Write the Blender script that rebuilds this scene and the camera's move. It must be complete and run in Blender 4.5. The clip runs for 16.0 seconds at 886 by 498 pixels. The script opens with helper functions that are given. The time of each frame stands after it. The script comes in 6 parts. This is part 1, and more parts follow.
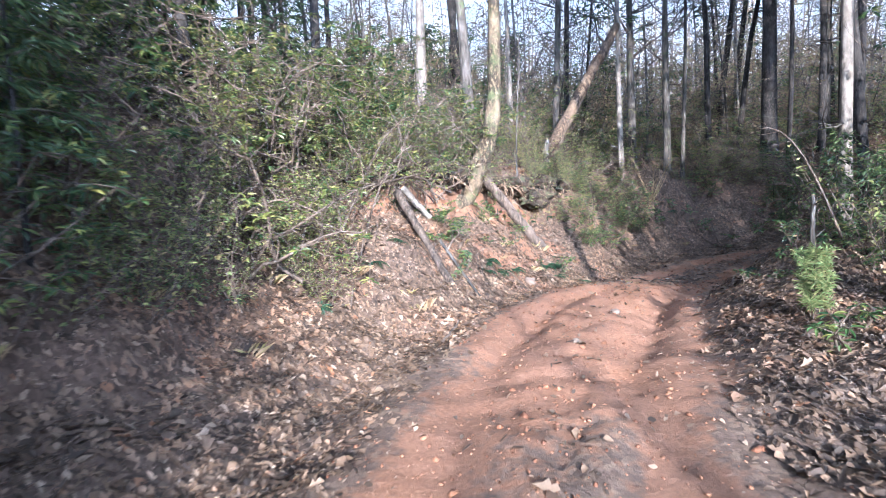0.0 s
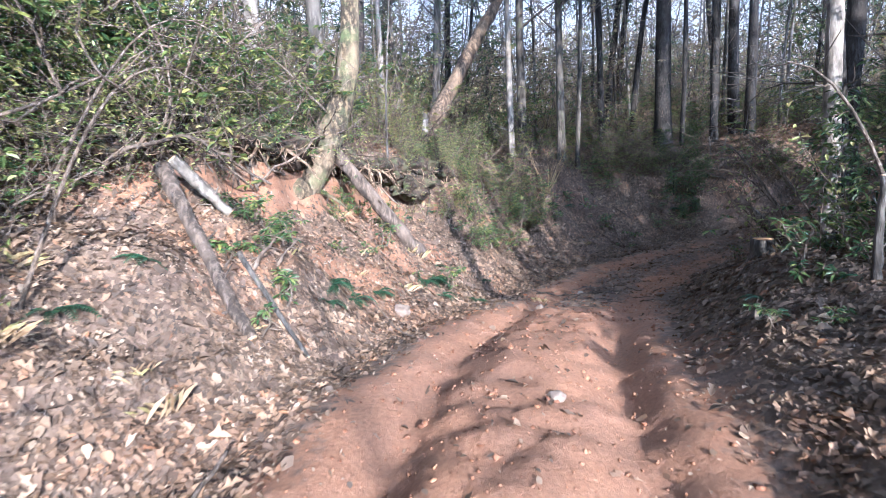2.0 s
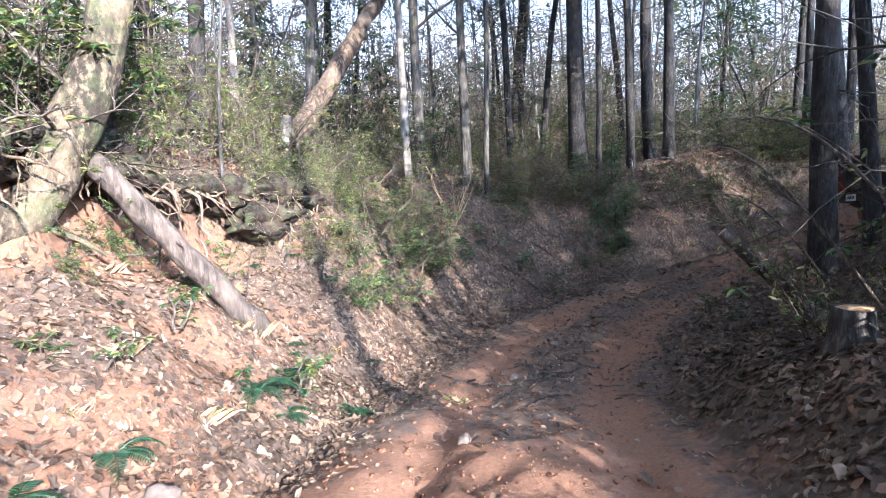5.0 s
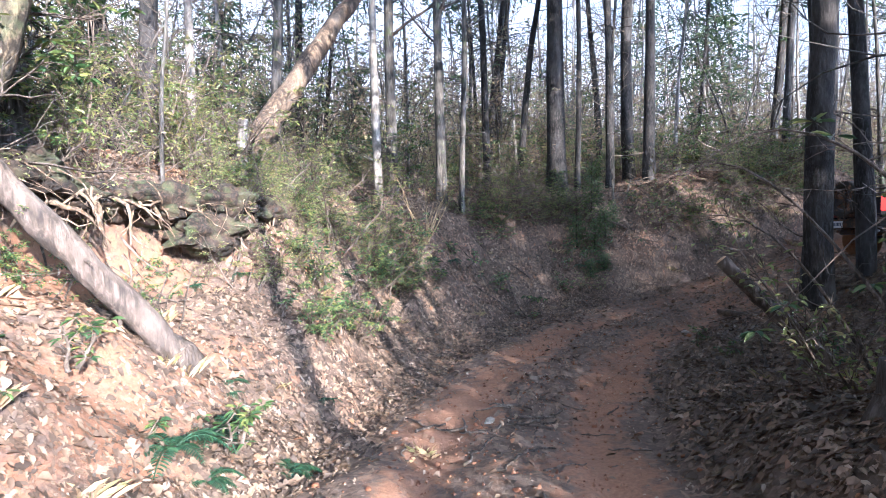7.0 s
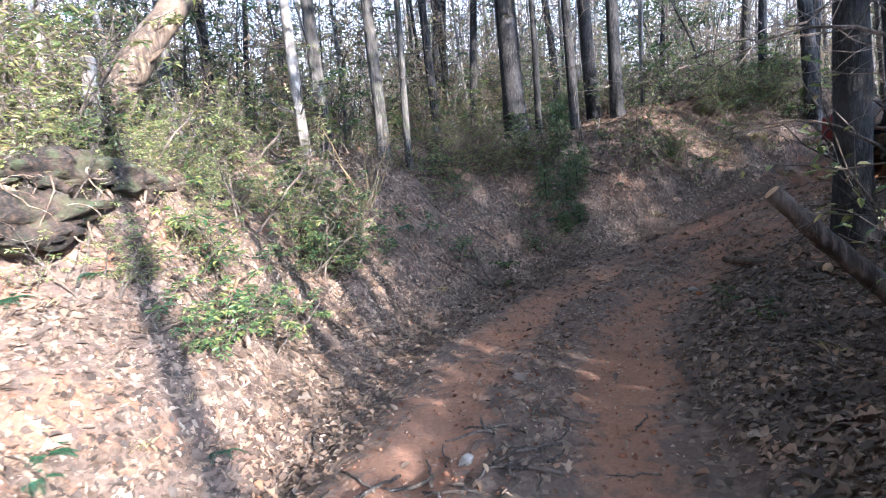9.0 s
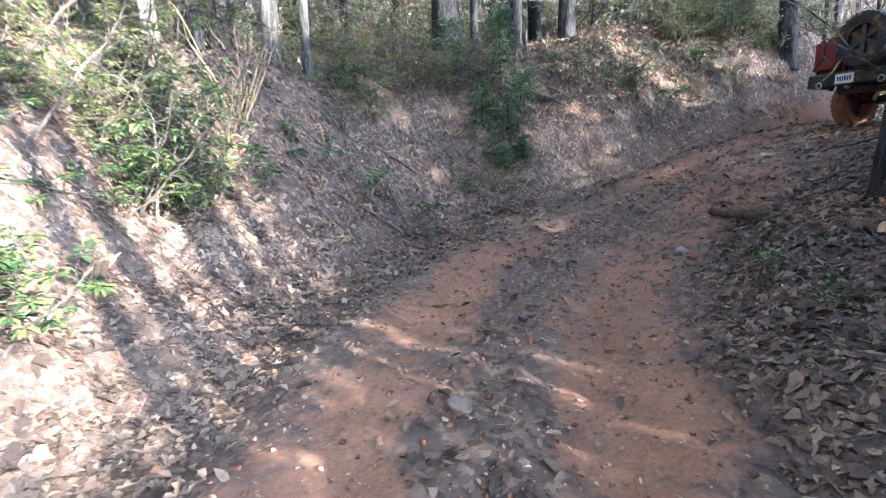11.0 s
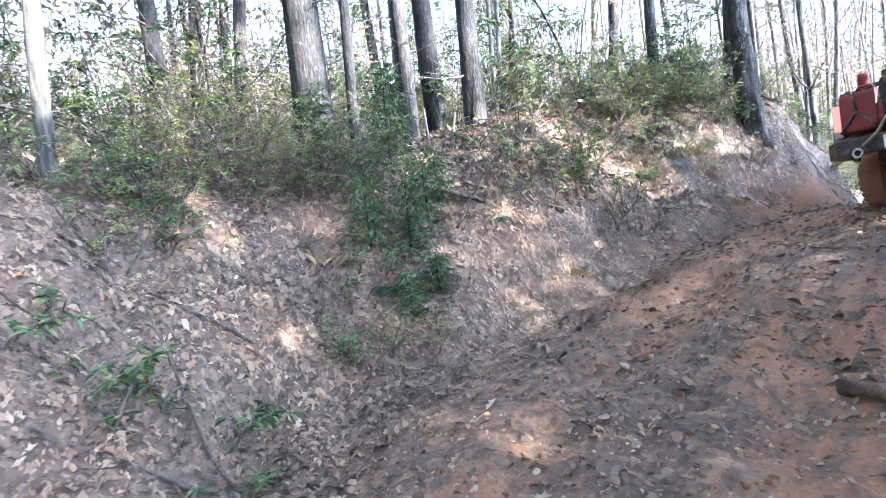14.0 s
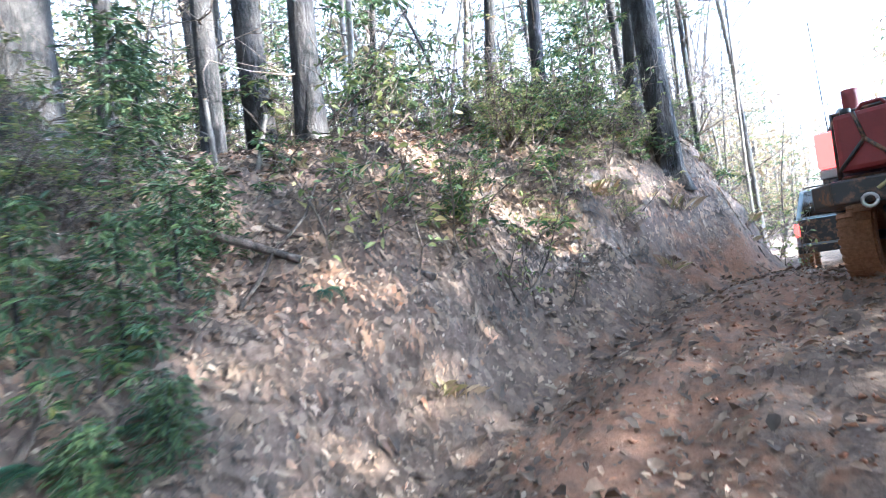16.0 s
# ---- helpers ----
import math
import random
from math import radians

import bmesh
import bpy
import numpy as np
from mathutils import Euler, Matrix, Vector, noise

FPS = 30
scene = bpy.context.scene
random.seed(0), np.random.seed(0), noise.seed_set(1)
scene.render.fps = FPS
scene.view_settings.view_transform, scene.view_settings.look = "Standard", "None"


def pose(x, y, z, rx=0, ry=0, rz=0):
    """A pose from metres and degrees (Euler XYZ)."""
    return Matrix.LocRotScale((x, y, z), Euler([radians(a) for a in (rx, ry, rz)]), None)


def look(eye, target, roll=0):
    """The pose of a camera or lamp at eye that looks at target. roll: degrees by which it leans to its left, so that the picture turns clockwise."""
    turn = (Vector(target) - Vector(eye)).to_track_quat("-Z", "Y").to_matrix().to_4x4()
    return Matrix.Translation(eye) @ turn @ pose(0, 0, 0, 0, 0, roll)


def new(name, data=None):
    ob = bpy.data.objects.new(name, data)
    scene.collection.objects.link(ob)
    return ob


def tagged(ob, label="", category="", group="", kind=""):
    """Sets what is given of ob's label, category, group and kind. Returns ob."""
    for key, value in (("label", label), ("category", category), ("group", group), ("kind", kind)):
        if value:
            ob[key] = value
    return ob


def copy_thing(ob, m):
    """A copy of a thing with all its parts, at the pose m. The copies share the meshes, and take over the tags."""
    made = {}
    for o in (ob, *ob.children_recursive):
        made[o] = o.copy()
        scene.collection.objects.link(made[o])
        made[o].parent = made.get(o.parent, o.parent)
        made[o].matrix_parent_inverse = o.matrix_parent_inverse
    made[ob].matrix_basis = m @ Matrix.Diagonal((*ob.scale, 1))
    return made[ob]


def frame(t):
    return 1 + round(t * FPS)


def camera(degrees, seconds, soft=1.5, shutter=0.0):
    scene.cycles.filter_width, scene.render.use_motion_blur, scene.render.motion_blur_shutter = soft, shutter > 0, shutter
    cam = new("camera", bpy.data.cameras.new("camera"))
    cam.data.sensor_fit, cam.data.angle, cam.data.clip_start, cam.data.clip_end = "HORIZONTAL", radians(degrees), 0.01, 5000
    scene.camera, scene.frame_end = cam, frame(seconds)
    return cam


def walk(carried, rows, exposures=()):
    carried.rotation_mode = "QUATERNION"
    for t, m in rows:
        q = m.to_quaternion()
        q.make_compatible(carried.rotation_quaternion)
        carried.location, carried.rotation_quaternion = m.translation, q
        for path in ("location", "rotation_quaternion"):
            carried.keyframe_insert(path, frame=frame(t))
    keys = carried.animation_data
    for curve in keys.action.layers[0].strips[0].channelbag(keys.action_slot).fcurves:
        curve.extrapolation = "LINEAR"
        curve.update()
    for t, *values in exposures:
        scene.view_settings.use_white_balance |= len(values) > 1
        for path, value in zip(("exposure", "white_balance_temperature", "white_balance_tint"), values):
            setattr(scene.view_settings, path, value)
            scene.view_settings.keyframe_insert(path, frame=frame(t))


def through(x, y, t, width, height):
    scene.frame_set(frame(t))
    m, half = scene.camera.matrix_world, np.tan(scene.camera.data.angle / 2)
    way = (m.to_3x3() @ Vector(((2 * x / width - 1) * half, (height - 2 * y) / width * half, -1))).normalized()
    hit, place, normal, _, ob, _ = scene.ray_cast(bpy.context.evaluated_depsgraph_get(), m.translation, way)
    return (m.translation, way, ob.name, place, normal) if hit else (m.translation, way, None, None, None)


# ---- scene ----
cam = camera(79.2, 16.0, soft=0.8, shutter=0.3)
METRES, EYE, TILT, LEAN, TURN = 22.5, 1.75, -5.5, 2.5, 0.0
ROWS = [
    (0.0, 0.0, 0.0, 0.0, 0.0, 0.0, -0.0),
    (0.5, 0.0074, 0.0549, 0.0024, -3.46, -0.73, 0.69),
    (1.0, 0.0181, 0.1052, 0.0046, -6.82, -1.32, 1.54),
    (1.5, 0.0292, 0.1516, 0.0074, -10.06, -1.4, 1.52),
    (2.0, 0.0385, 0.1932, 0.012, -12.6, -0.69, 0.59),
    (2.5, 0.0495, 0.2296, 0.0158, -14.5, 0.39, 0.87),
    (3.0, 0.0596, 0.2618, 0.0196, -16.38, 1.15, 0.81),
    (3.5, 0.0709, 0.2916, 0.0221, -18.19, 1.78, 0.9),
    (4.0, 0.0829, 0.3197, 0.0252, -20.11, 2.06, 1.61),
    (4.5, 0.0949, 0.3476, 0.0279, -22.13, 2.15, 2.28),
    (7.0, 0.1222, 0.4056, 0.0372, -26.29, 4.05, 0.84),
    (7.5, 0.1333, 0.4187, 0.0365, -26.89, 3.63, 3.63),
    (8.0, 0.1459, 0.4424, 0.0376, -27.92, 2.32, 4.5),
    (10.5, 0.2307, 0.5722, 0.0403, -36.57, -4.0, 5.77),
    (11.0, 0.2473, 0.5971, 0.0366, -39.2, -6.69, 3.81),
    (11.5, 0.2669, 0.621, 0.0352, -41.95, -8.81, 3.82),
    (12.0, 0.2851, 0.643, 0.0367, -43.66, -8.49, 3.15),
    (12.5, 0.3075, 0.659, 0.0434, -44.89, -3.66, 7.52),
    (13.0, 0.3292, 0.6834, 0.0477, -46.16, 1.94, 6.04),
    (13.5, 0.3555, 0.7096, 0.0533, -47.56, 5.67, 4.92),
    (14.0, 0.3887, 0.7282, 0.0572, -48.54, 4.29, 8.83),
    (14.5, 0.412, 0.7503, 0.0613, -50.81, 3.04, 6.82),
    (15.0, 0.4393, 0.7647, 0.0654, -53.95, 2.88, 7.08),
    (15.5, 0.475, 0.7795, 0.0713, -57.74, 4.4, 9.03),
    (16.0, 0.5151, 0.7938, 0.0809, -62.52, 6.73, 9.62),
]
walk(cam, [(t, pose(0, 0, EYE, TILT, LEAN, TURN) @ pose(METRES * x, METRES * y, METRES * z, 90 + pitch, roll, yaw)) for t, x, y, z, yaw, pitch, roll in ROWS],
     exposures=[(0.0, 0.05, 4150, 13), (3.0, 0.0, 4120, 12), (4.5, 0.25, 4220, 12), (8.0, 0.6, 4250, 13), (10.5, 1.2, 4130, 10), (11.5, 1.8, 4130, 10), (12.5, 2.2, 4130, 8), (14.0, 2.25, 4130, 8), (16.0, 2.1, 4130, 6)])

# ---- world, sun ----
SUN_HEADING = Vector((-0.10, 1.0, -0.33)).normalized()   # the way the light travels
world = bpy.data.worlds.new("sky")
scene.world = world
world.use_nodes = True
wn = world.node_tree.nodes
sky = wn.new("ShaderNodeTexSky")
sky.sky_type, sky.sun_disc = "NISHITA", False
sky.sun_elevation, sky.sun_rotation = math.asin(-SUN_HEADING.z), math.pi - 0.1
sky.air_density, sky.dust_density = 1.0, 7.0
wn["Background"].inputs["Strength"].default_value = 0.15
haze = wn.new("ShaderNodeHueSaturation")   # thin high haze
haze.inputs["Saturation"].default_value = 0.05
haze.inputs["Value"].default_value = 3.5
world.node_tree.links.new(sky.outputs["Color"], haze.inputs["Color"])
warm = wn.new("ShaderNodeMix")
warm.data_type, warm.blend_type = "RGBA", "MULTIPLY"
warm.inputs[0].default_value, warm.inputs[7].default_value = 1.0, (1.0, 0.92, 0.80, 1)
world.node_tree.links.new(haze.outputs["Color"], warm.inputs[6])
world.node_tree.links.new(warm.outputs[2], wn["Background"].inputs["Color"])
sun = new("sun", bpy.data.lights.new("sun", "SUN"))
sun.data.energy, sun.data.angle, sun.data.color = 20.0, radians(0.6), (1.0, 0.71, 0.40)
sun.matrix_world = look((0, 0, 30), Vector((0, 0, 30)) + SUN_HEADING)


# ---- materials ----
def shader(name):
    m = bpy.data.materials.new(name)
    m.use_nodes = True
    t = m.node_tree
    return m, t, t.nodes["Principled BSDF"]


def node(t, kind, **inputs):
    n = t.nodes.new(kind)
    for key, value in inputs.items():
        n.inputs[key.replace("_", " ")].default_value = value
    return n


def ramp(t, fac, stops):
    r = t.nodes.new("ShaderNodeValToRGB")
    e = r.color_ramp.elements
    while len(e) < len(stops):
        e.new(0.5)
    for k, (p, c) in zip(e, stops):
        k.position, k.color = p, (*c, 1)
    t.links.new(fac, r.inputs["Fac"])
    return r.outputs["Color"]


def coords(t, scale=(1, 1, 1)):
    c = t.nodes.new("ShaderNodeTexCoord")
    m = t.nodes.new("ShaderNodeMapping")
    m.inputs["Scale"].default_value = scale
    t.links.new(c.outputs["Object"], m.inputs["Vector"])
    return m.outputs["Vector"]


def fuzz(t, vec, scale, detail=6, rough=0.6):
    n = node(t, "ShaderNodeTexNoise", Scale=scale, Detail=detail, Roughness=rough)
    t.links.new(vec, n.inputs["Vector"])
    return n.outputs["Fac"]


def mix(t, fac, a, b, how="MIX"):
    n = t.nodes.new("ShaderNodeMix")
    n.data_type, n.blend_type = "RGBA", how
    if isinstance(fac, (int, float)):
        n.inputs[0].default_value = fac
    else:
        t.links.new(fac, n.inputs[0])
    for slot, v in ((6, a), (7, b)):
        if isinstance(v, tuple):
            n.inputs[slot].default_value = (*v, 1)
        else:
            t.links.new(v, n.inputs[slot])
    return n.outputs[2]


def bump(t, height, bsdf, strength=0.5, distance=0.02):
    b = node(t, "ShaderNodeBump", Strength=strength, Distance=distance)
    t.links.new(height, b.inputs["Height"])
    t.links.new(b.outputs["Normal"], bsdf.inputs["Normal"])


def plain(name, colour, rough=0.6, metal=0.0, grain=0.25, scale=9.0, relief=0.0, coat=0.0):
    """A surface with two scales of variation in its tone."""
    m, t, b = shader(name)
    v = coords(t)
    dark = tuple(c * (1 - grain) for c in colour)
    light = tuple(min(1, c * (1 + grain)) for c in colour)
    big = ramp(t, fuzz(t, v, scale), [(0.3, dark), (0.7, light)])
    fine = ramp(t, fuzz(t, v, scale * 9), [(0.3, (0.85, 0.85, 0.85)), (0.7, (1, 1, 1))])
    t.links.new(mix(t, 1.0, big, fine, "MULTIPLY"), b.inputs["Base Color"])
    b.inputs["Roughness"].default_value, b.inputs["Metallic"].default_value = rough, metal
    b.inputs["Coat Weight"].default_value = coat
    if relief:
        bump(t, fuzz(t, v, scale * 4), b, 0.6, relief)
    return m


def muddy(name, colour, rough, metal, amount=0.5, scale=5.0, coat=0.0):
    """A vehicle surface under dried red mud."""
    m, t, b = shader(name)
    v = coords(t)
    n = fuzz(t, v, scale, 8, 0.7)
    lo = 0.62 - amount * 0.4
    f = ramp(t, n, [(lo, (0, 0, 0)), (lo + 0.16, (1, 1, 1))])
    clay = ramp(t, fuzz(t, v, scale * 6), [(0.3, (0.17, 0.085, 0.042)), (0.7, (0.31, 0.165, 0.085))])
    t.links.new(mix(t, f, colour, clay), b.inputs["Base Color"])
    r = t.nodes.new("ShaderNodeMapRange")
    r.inputs["To Min"].default_value, r.inputs["To Max"].default_value = rough, 0.9
    t.links.new(f, r.inputs["Value"])
    t.links.new(r.outputs["Result"], b.inputs["Roughness"])
    b.inputs["Metallic"].default_value, b.inputs["Coat Weight"].default_value = metal, coat
    bump(t, n, b, 0.3, 0.006)
    return m


def leafy(name, tones, rough=0.5, through=0.25, island=True, patchy=0.0):
    """Leaves: a tone for each leaf, light through the blade."""
    m, t, b = shader(name)
    g = t.nodes.new("ShaderNodeNewGeometry" if island else "ShaderNodeObjectInfo")
    col = ramp(t, g.outputs["Random Per Island" if island else "Random"], tones)
    fine = ramp(t, fuzz(t, coords(t), 35), [(0.3, (0.75, 0.75, 0.75)), (0.7, (1.1, 1.1, 1.1))])
    col = mix(t, 1.0, col, fine, "MULTIPLY")
    if patchy:
        v = coords(t)
        wide = ramp(t, fuzz(t, v, 0.9, 5, 0.6), [(0.36, (1 - patchy, 1 - patchy, 1 - patchy)), (0.62, (1.1, 1.1, 1.1))])
        col = mix(t, 1.0, col, wide, "MULTIPLY")
        warm = ramp(t, fuzz(t, v, 0.45, 3), [(0.5, (0, 0, 0)), (0.7, (0.5, 0.5, 0.5))])
        col = mix(t, warm, col, mix(t, 1.0, col, (1.2, 0.86, 0.64), "MULTIPLY"))
    t.links.new(col, b.inputs["Base Color"])
    b.inputs["Roughness"].default_value = rough
    tr = t.nodes.new("ShaderNodeBsdfTranslucent")
    t.links.new(col, tr.inputs["Color"])
    mx = t.nodes.new("ShaderNodeMixShader")
    mx.inputs[0].default_value = through
    t.links.new(b.outputs[0], mx.inputs[1])
    t.links.new(tr.outputs[0], mx.inputs[2])
    t.links.new(mx.outputs[0], t.nodes["Material Output"].inputs["Surface"])
    return m


def bark(name, dark, light, stretch=0.18, scale=14.0, moss=0.0):
    m, t, b = shader(name)
    v = coords(t, (1, 1, stretch))
    ridge = fuzz(t, v, scale, 8, 0.65)
    col = ramp(t, ridge, [(0.38, tuple(c * 0.55 for c in dark)), (0.5, dark), (0.62, light)])
    patch = fuzz(t, coords(t, (1, 1, 0.5)), 2.2, 5)
    col = mix(t, ramp(t, patch, [(0.45, (0, 0, 0)), (0.7, (0.8, 0.8, 0.8))]), col, tuple(min(1, c * 1.35 + 0.01) for c in light))
    if moss:
        col = mix(t, ramp(t, fuzz(t, coords(t), 3.1), [(0.62 - moss * 0.3, (0, 0, 0)), (0.75, (0.8, 0.8, 0.8))]), col, (0.10, 0.13, 0.05))
    t.links.new(col, b.inputs["Base Color"])
    b.inputs["Roughness"].default_value = 0.92
    bump(t, ridge, b, 1.0, 0.05)
    return m


def earth():
    """Forest soil with broken leaves; red clay where the attribute says so."""
    m, t, b = shader("forest_ground")
    v = coords(t)
    fine, mid, wide = fuzz(t, v, 26, 9, 0.72), fuzz(t, v, 6, 6), fuzz(t, v, 0.9, 4)
    cell = node(t, "ShaderNodeTexVoronoi", Scale=17.0)
    t.links.new(v, cell.inputs["Vector"])
    litter = ramp(t, cell.outputs["Color"], [(0.1, (0.060, 0.043, 0.032)), (0.5, (0.135, 0.096, 0.068)), (0.9, (0.25, 0.182, 0.13))])
    soil = ramp(t, fine, [(0.3, (0.06, 0.042, 0.032)), (0.7, (0.17, 0.115, 0.085))])
    soil = mix(t, ramp(t, mid, [(0.35, (0, 0, 0)), (0.6, (1, 1, 1))]), soil, litter)
    clay = ramp(t, fine, [(0.25, (0.13, 0.064, 0.036)), (0.5, (0.26, 0.134, 0.073)), (0.8, (0.40, 0.226, 0.13))])
    clay = mix(t, ramp(t, wide, [(0.35, (0, 0, 0)), (0.7, (0.6, 0.6, 0.6))]), clay, (0.20, 0.115, 0.074))
    a = t.nodes.new("ShaderNodeAttribute")
    a.attribute_name = "clay"
    add = t.nodes.new("ShaderNodeMath")
    add.operation = "ADD"
    t.links.new(a.outputs["Fac"], add.inputs[0])
    t.links.new(mid, add.inputs[1])
    f = ramp(t, add.outputs[0], [(0.78, (0, 0, 0)), (1.0, (1, 1, 1))])
    t.links.new(mix(t, f, soil, clay), b.inputs["Base Color"])
    b.inputs["Roughness"].default_value = 0.95
    rough = t.nodes.new("ShaderNodeMath")
    rough.operation = "ADD"
    t.links.new(fine, rough.inputs[0])
    t.links.new(fuzz(t, v, 9, 4, 0.55), rough.inputs[1])
    bump(t, rough.outputs[0], b, 0.7, 0.022)
    return m


def lamp_red():
    m, t, b = shader("tail_lamp_red")
    b.inputs["Base Color"].default_value = (0.6, 0.02, 0.015, 1)
    b.inputs["Roughness"].default_value = 0.2
    b.inputs["Emission Color"].default_value = (1.0, 0.06, 0.03, 1)
    b.inputs["Emission Strength"].default_value = 1.6
    return m


def glassy():
    m, t, b = shader("tinted_glass")
    b.inputs["Base Color"].default_value = (0.012, 0.014, 0.016, 1)
    b.inputs["Roughness"].default_value = 0.06
    b.inputs["Coat Weight"].default_value = 0.6
    n = fuzz(t, coords(t), 4.0)
    r = t.nodes.new("ShaderNodeMapRange")
    r.inputs["To Min"].default_value, r.inputs["To Max"].default_value = 0.04, 0.2
    t.links.new(n, r.inputs["Value"])
    t.links.new(r.outputs["Result"], b.inputs["Roughness"])
    return m


GROUND = earth()
BEECH = leafy("dry_beech_leaf", [(0.0, (0.22, 0.155, 0.09)), (0.45, (0.36, 0.27, 0.17)), (0.8, (0.40, 0.36, 0.17)), (1.0, (0.24, 0.27, 0.10))], 0.6, 0.35)
LITTER = leafy("dead_oak_leaf", [(0.0, (0.065, 0.046, 0.033)), (0.3, (0.122, 0.085, 0.059)), (0.6, (0.205, 0.138, 0.089)), (0.84, (0.295, 0.202, 0.130)), (0.94, (0.38, 0.30, 0.22)), (1.0, (0.29, 0.145, 0.07))], 0.7, 0.10, patchy=0.42)
CRUMB = leafy("leaf_crumb", [(0.0, (0.13, 0.085, 0.055)), (0.5, (0.24, 0.17, 0.115)), (1.0, (0.40, 0.31, 0.23))], 0.75, 0.1)
LAUREL = leafy("laurel_leaf", [(0.0, (0.03, 0.065, 0.03)), (0.4, (0.07, 0.125, 0.04)), (0.7, (0.15, 0.20, 0.06)), (1.0, (0.33, 0.33, 0.09))], 0.36, 0.32)
BRUSH = leafy("brush_leaf", [(0.0, (0.10, 0.13, 0.045)), (0.4, (0.19, 0.23, 0.07)), (0.75, (0.33, 0.34, 0.11)), (1.0, (0.36, 0.27, 0.14))], 0.5, 0.35)
YELLOWED = leafy("yellowed_laurel_leaf", [(0.0, (0.05, 0.085, 0.03)), (0.45, (0.12, 0.16, 0.045)), (0.8, (0.26, 0.28, 0.07)), (1.0, (0.38, 0.36, 0.12))], 0.4, 0.35)
NEEDLE = leafy("hemlock_needle", [(0.0, (0.030, 0.055, 0.024)), (0.5, (0.066, 0.105, 0.040)), (1.0, (0.14, 0.18, 0.055))], 0.5, 0.25)
PINE = leafy("pine_needle", [(0.0, (0.10, 0.15, 0.05)), (0.5, (0.18, 0.24, 0.08)), (1.0, (0.30, 0.30, 0.12))], 0.5, 0.3)
FERN = leafy("fern_leaf", [(0.0, (0.02, 0.05, 0.025)), (0.5, (0.035, 0.08, 0.04)), (1.0, (0.07, 0.13, 0.055))], 0.45, 0.3)
STRAW = leafy("dry_grass", [(0.0, (0.30, 0.20, 0.11)), (0.6, (0.46, 0.34, 0.20)), (1.0, (0.33, 0.30, 0.11))], 0.7, 0.3)
BARK_DARK = bark("dark_pine_bark", (0.014, 0.013, 0.013), (0.052, 0.045, 0.043), 0.32, 20.0)
BARK_GREY = bark("grey_hardwood_bark", (0.045, 0.040, 0.036), (0.125, 0.112, 0.10), moss=0.2)
BARK_PALE = bark("pale_smooth_bark", (0.13, 0.115, 0.10), (0.28, 0.25, 0.22), 0.5, 6.0)
TWIG = bark("twig_bark", (0.07, 0.054, 0.042), (0.20, 0.155, 0.12), 0.4, 20.0)
WOOD_OLD = bark("weathered_log_wood", (0.05, 0.038, 0.03), (0.15, 0.115, 0.09), 0.12, 16.0)
WOOD_TAN = bark("dead_tan_bark", (0.065, 0.045, 0.03), (0.17, 0.122, 0.08), 0.4, 13.0)
BARK_MOSS = bark("mossy_tan_bark", (0.045, 0.034, 0.022), (0.19, 0.145, 0.09), 0.55, 15.0, moss=0.45)
ROOT = bark("bare_root_bark", (0.12, 0.08, 0.05), (0.30, 0.22, 0.15), 0.5, 12.0)
SOD = bark("rooty_sod", (0.020, 0.014, 0.010), (0.075, 0.047, 0.030), 1.0, 19.0, moss=0.5)
SHOOT = bark("tan_shoot_bark", (0.20, 0.14, 0.075), (0.38, 0.28, 0.15), 0.5, 14.0)
WOOD_CUT = plain("cut_wood", (0.50, 0.33, 0.18), 0.85, 0, 0.3, 14, 0.004)
STONE = plain("field_stone", (0.22, 0.17, 0.135), 0.9, 0, 0.35, 6, 0.012)
STONE_PALE = plain("pale_quartz_stone", (0.32, 0.28, 0.24), 0.8, 0, 0.2, 9, 0.008)
CLOD = plain("red_clay_clod", (0.24, 0.105, 0.05), 0.95, 0, 0.35, 9, 0.02)
CLODS = leafy("red_clay_crumb", [(0.0, (0.14, 0.058, 0.028)), (0.5, (0.22, 0.105, 0.055)), (0.85, (0.29, 0.145, 0.078)), (1.0, (0.33, 0.17, 0.09))], 0.95, 0.0)
PAINT = muddy("slate_blue_truck_paint", (0.045, 0.060, 0.085), 0.22, 0.35, 0.22, 3.0, 0.6)
BLACK = muddy("black_powder_coat", (0.018, 0.018, 0.019), 0.45, 0.0, 0.3, 7.0)
TYRE = muddy("muddy_tyre_rubber", (0.02, 0.02, 0.02), 0.85, 0.0, 1.0, 6.0)
RUBBER = muddy("spare_tyre_rubber", (0.028, 0.027, 0.026), 0.8, 0.0, 0.25, 6.0)
RIM = muddy("dark_alloy", (0.06, 0.06, 0.062), 0.4, 0.7, 0.35, 8.0)
CHROME = plain("bare_steel", (0.55, 0.54, 0.52), 0.32, 0.9, 0.2, 12)
RED = plain("red_fuel_can_plastic", (0.15, 0.011, 0.010), 0.55, 0, 0.15, 8)
REDLAMP = lamp_red()
CLEAR = plain("white_lamp_lens", (0.42, 0.38, 0.36), 0.2, 0, 0.1, 12)
PLATE = plain("plate_white", (0.72, 0.73, 0.74), 0.4, 0, 0.08, 12)
INK = plain("plate_dark_ink", (0.06, 0.08, 0.15), 0.5, 0, 0.1, 12)
GLASS = glassy()
SILVER = muddy("silver_blue_paint", (0.36, 0.42, 0.48), 0.25, 0.5, 0.2, 3.0, 0.5)
TEAL = plain("teal_recovery_board", (0.05, 0.24, 0.27), 0.55, 0, 0.2, 10)
STRAP = plain("olive_strap_webbing", (0.36, 0.33, 0.16), 0.85, 0, 0.2, 30)


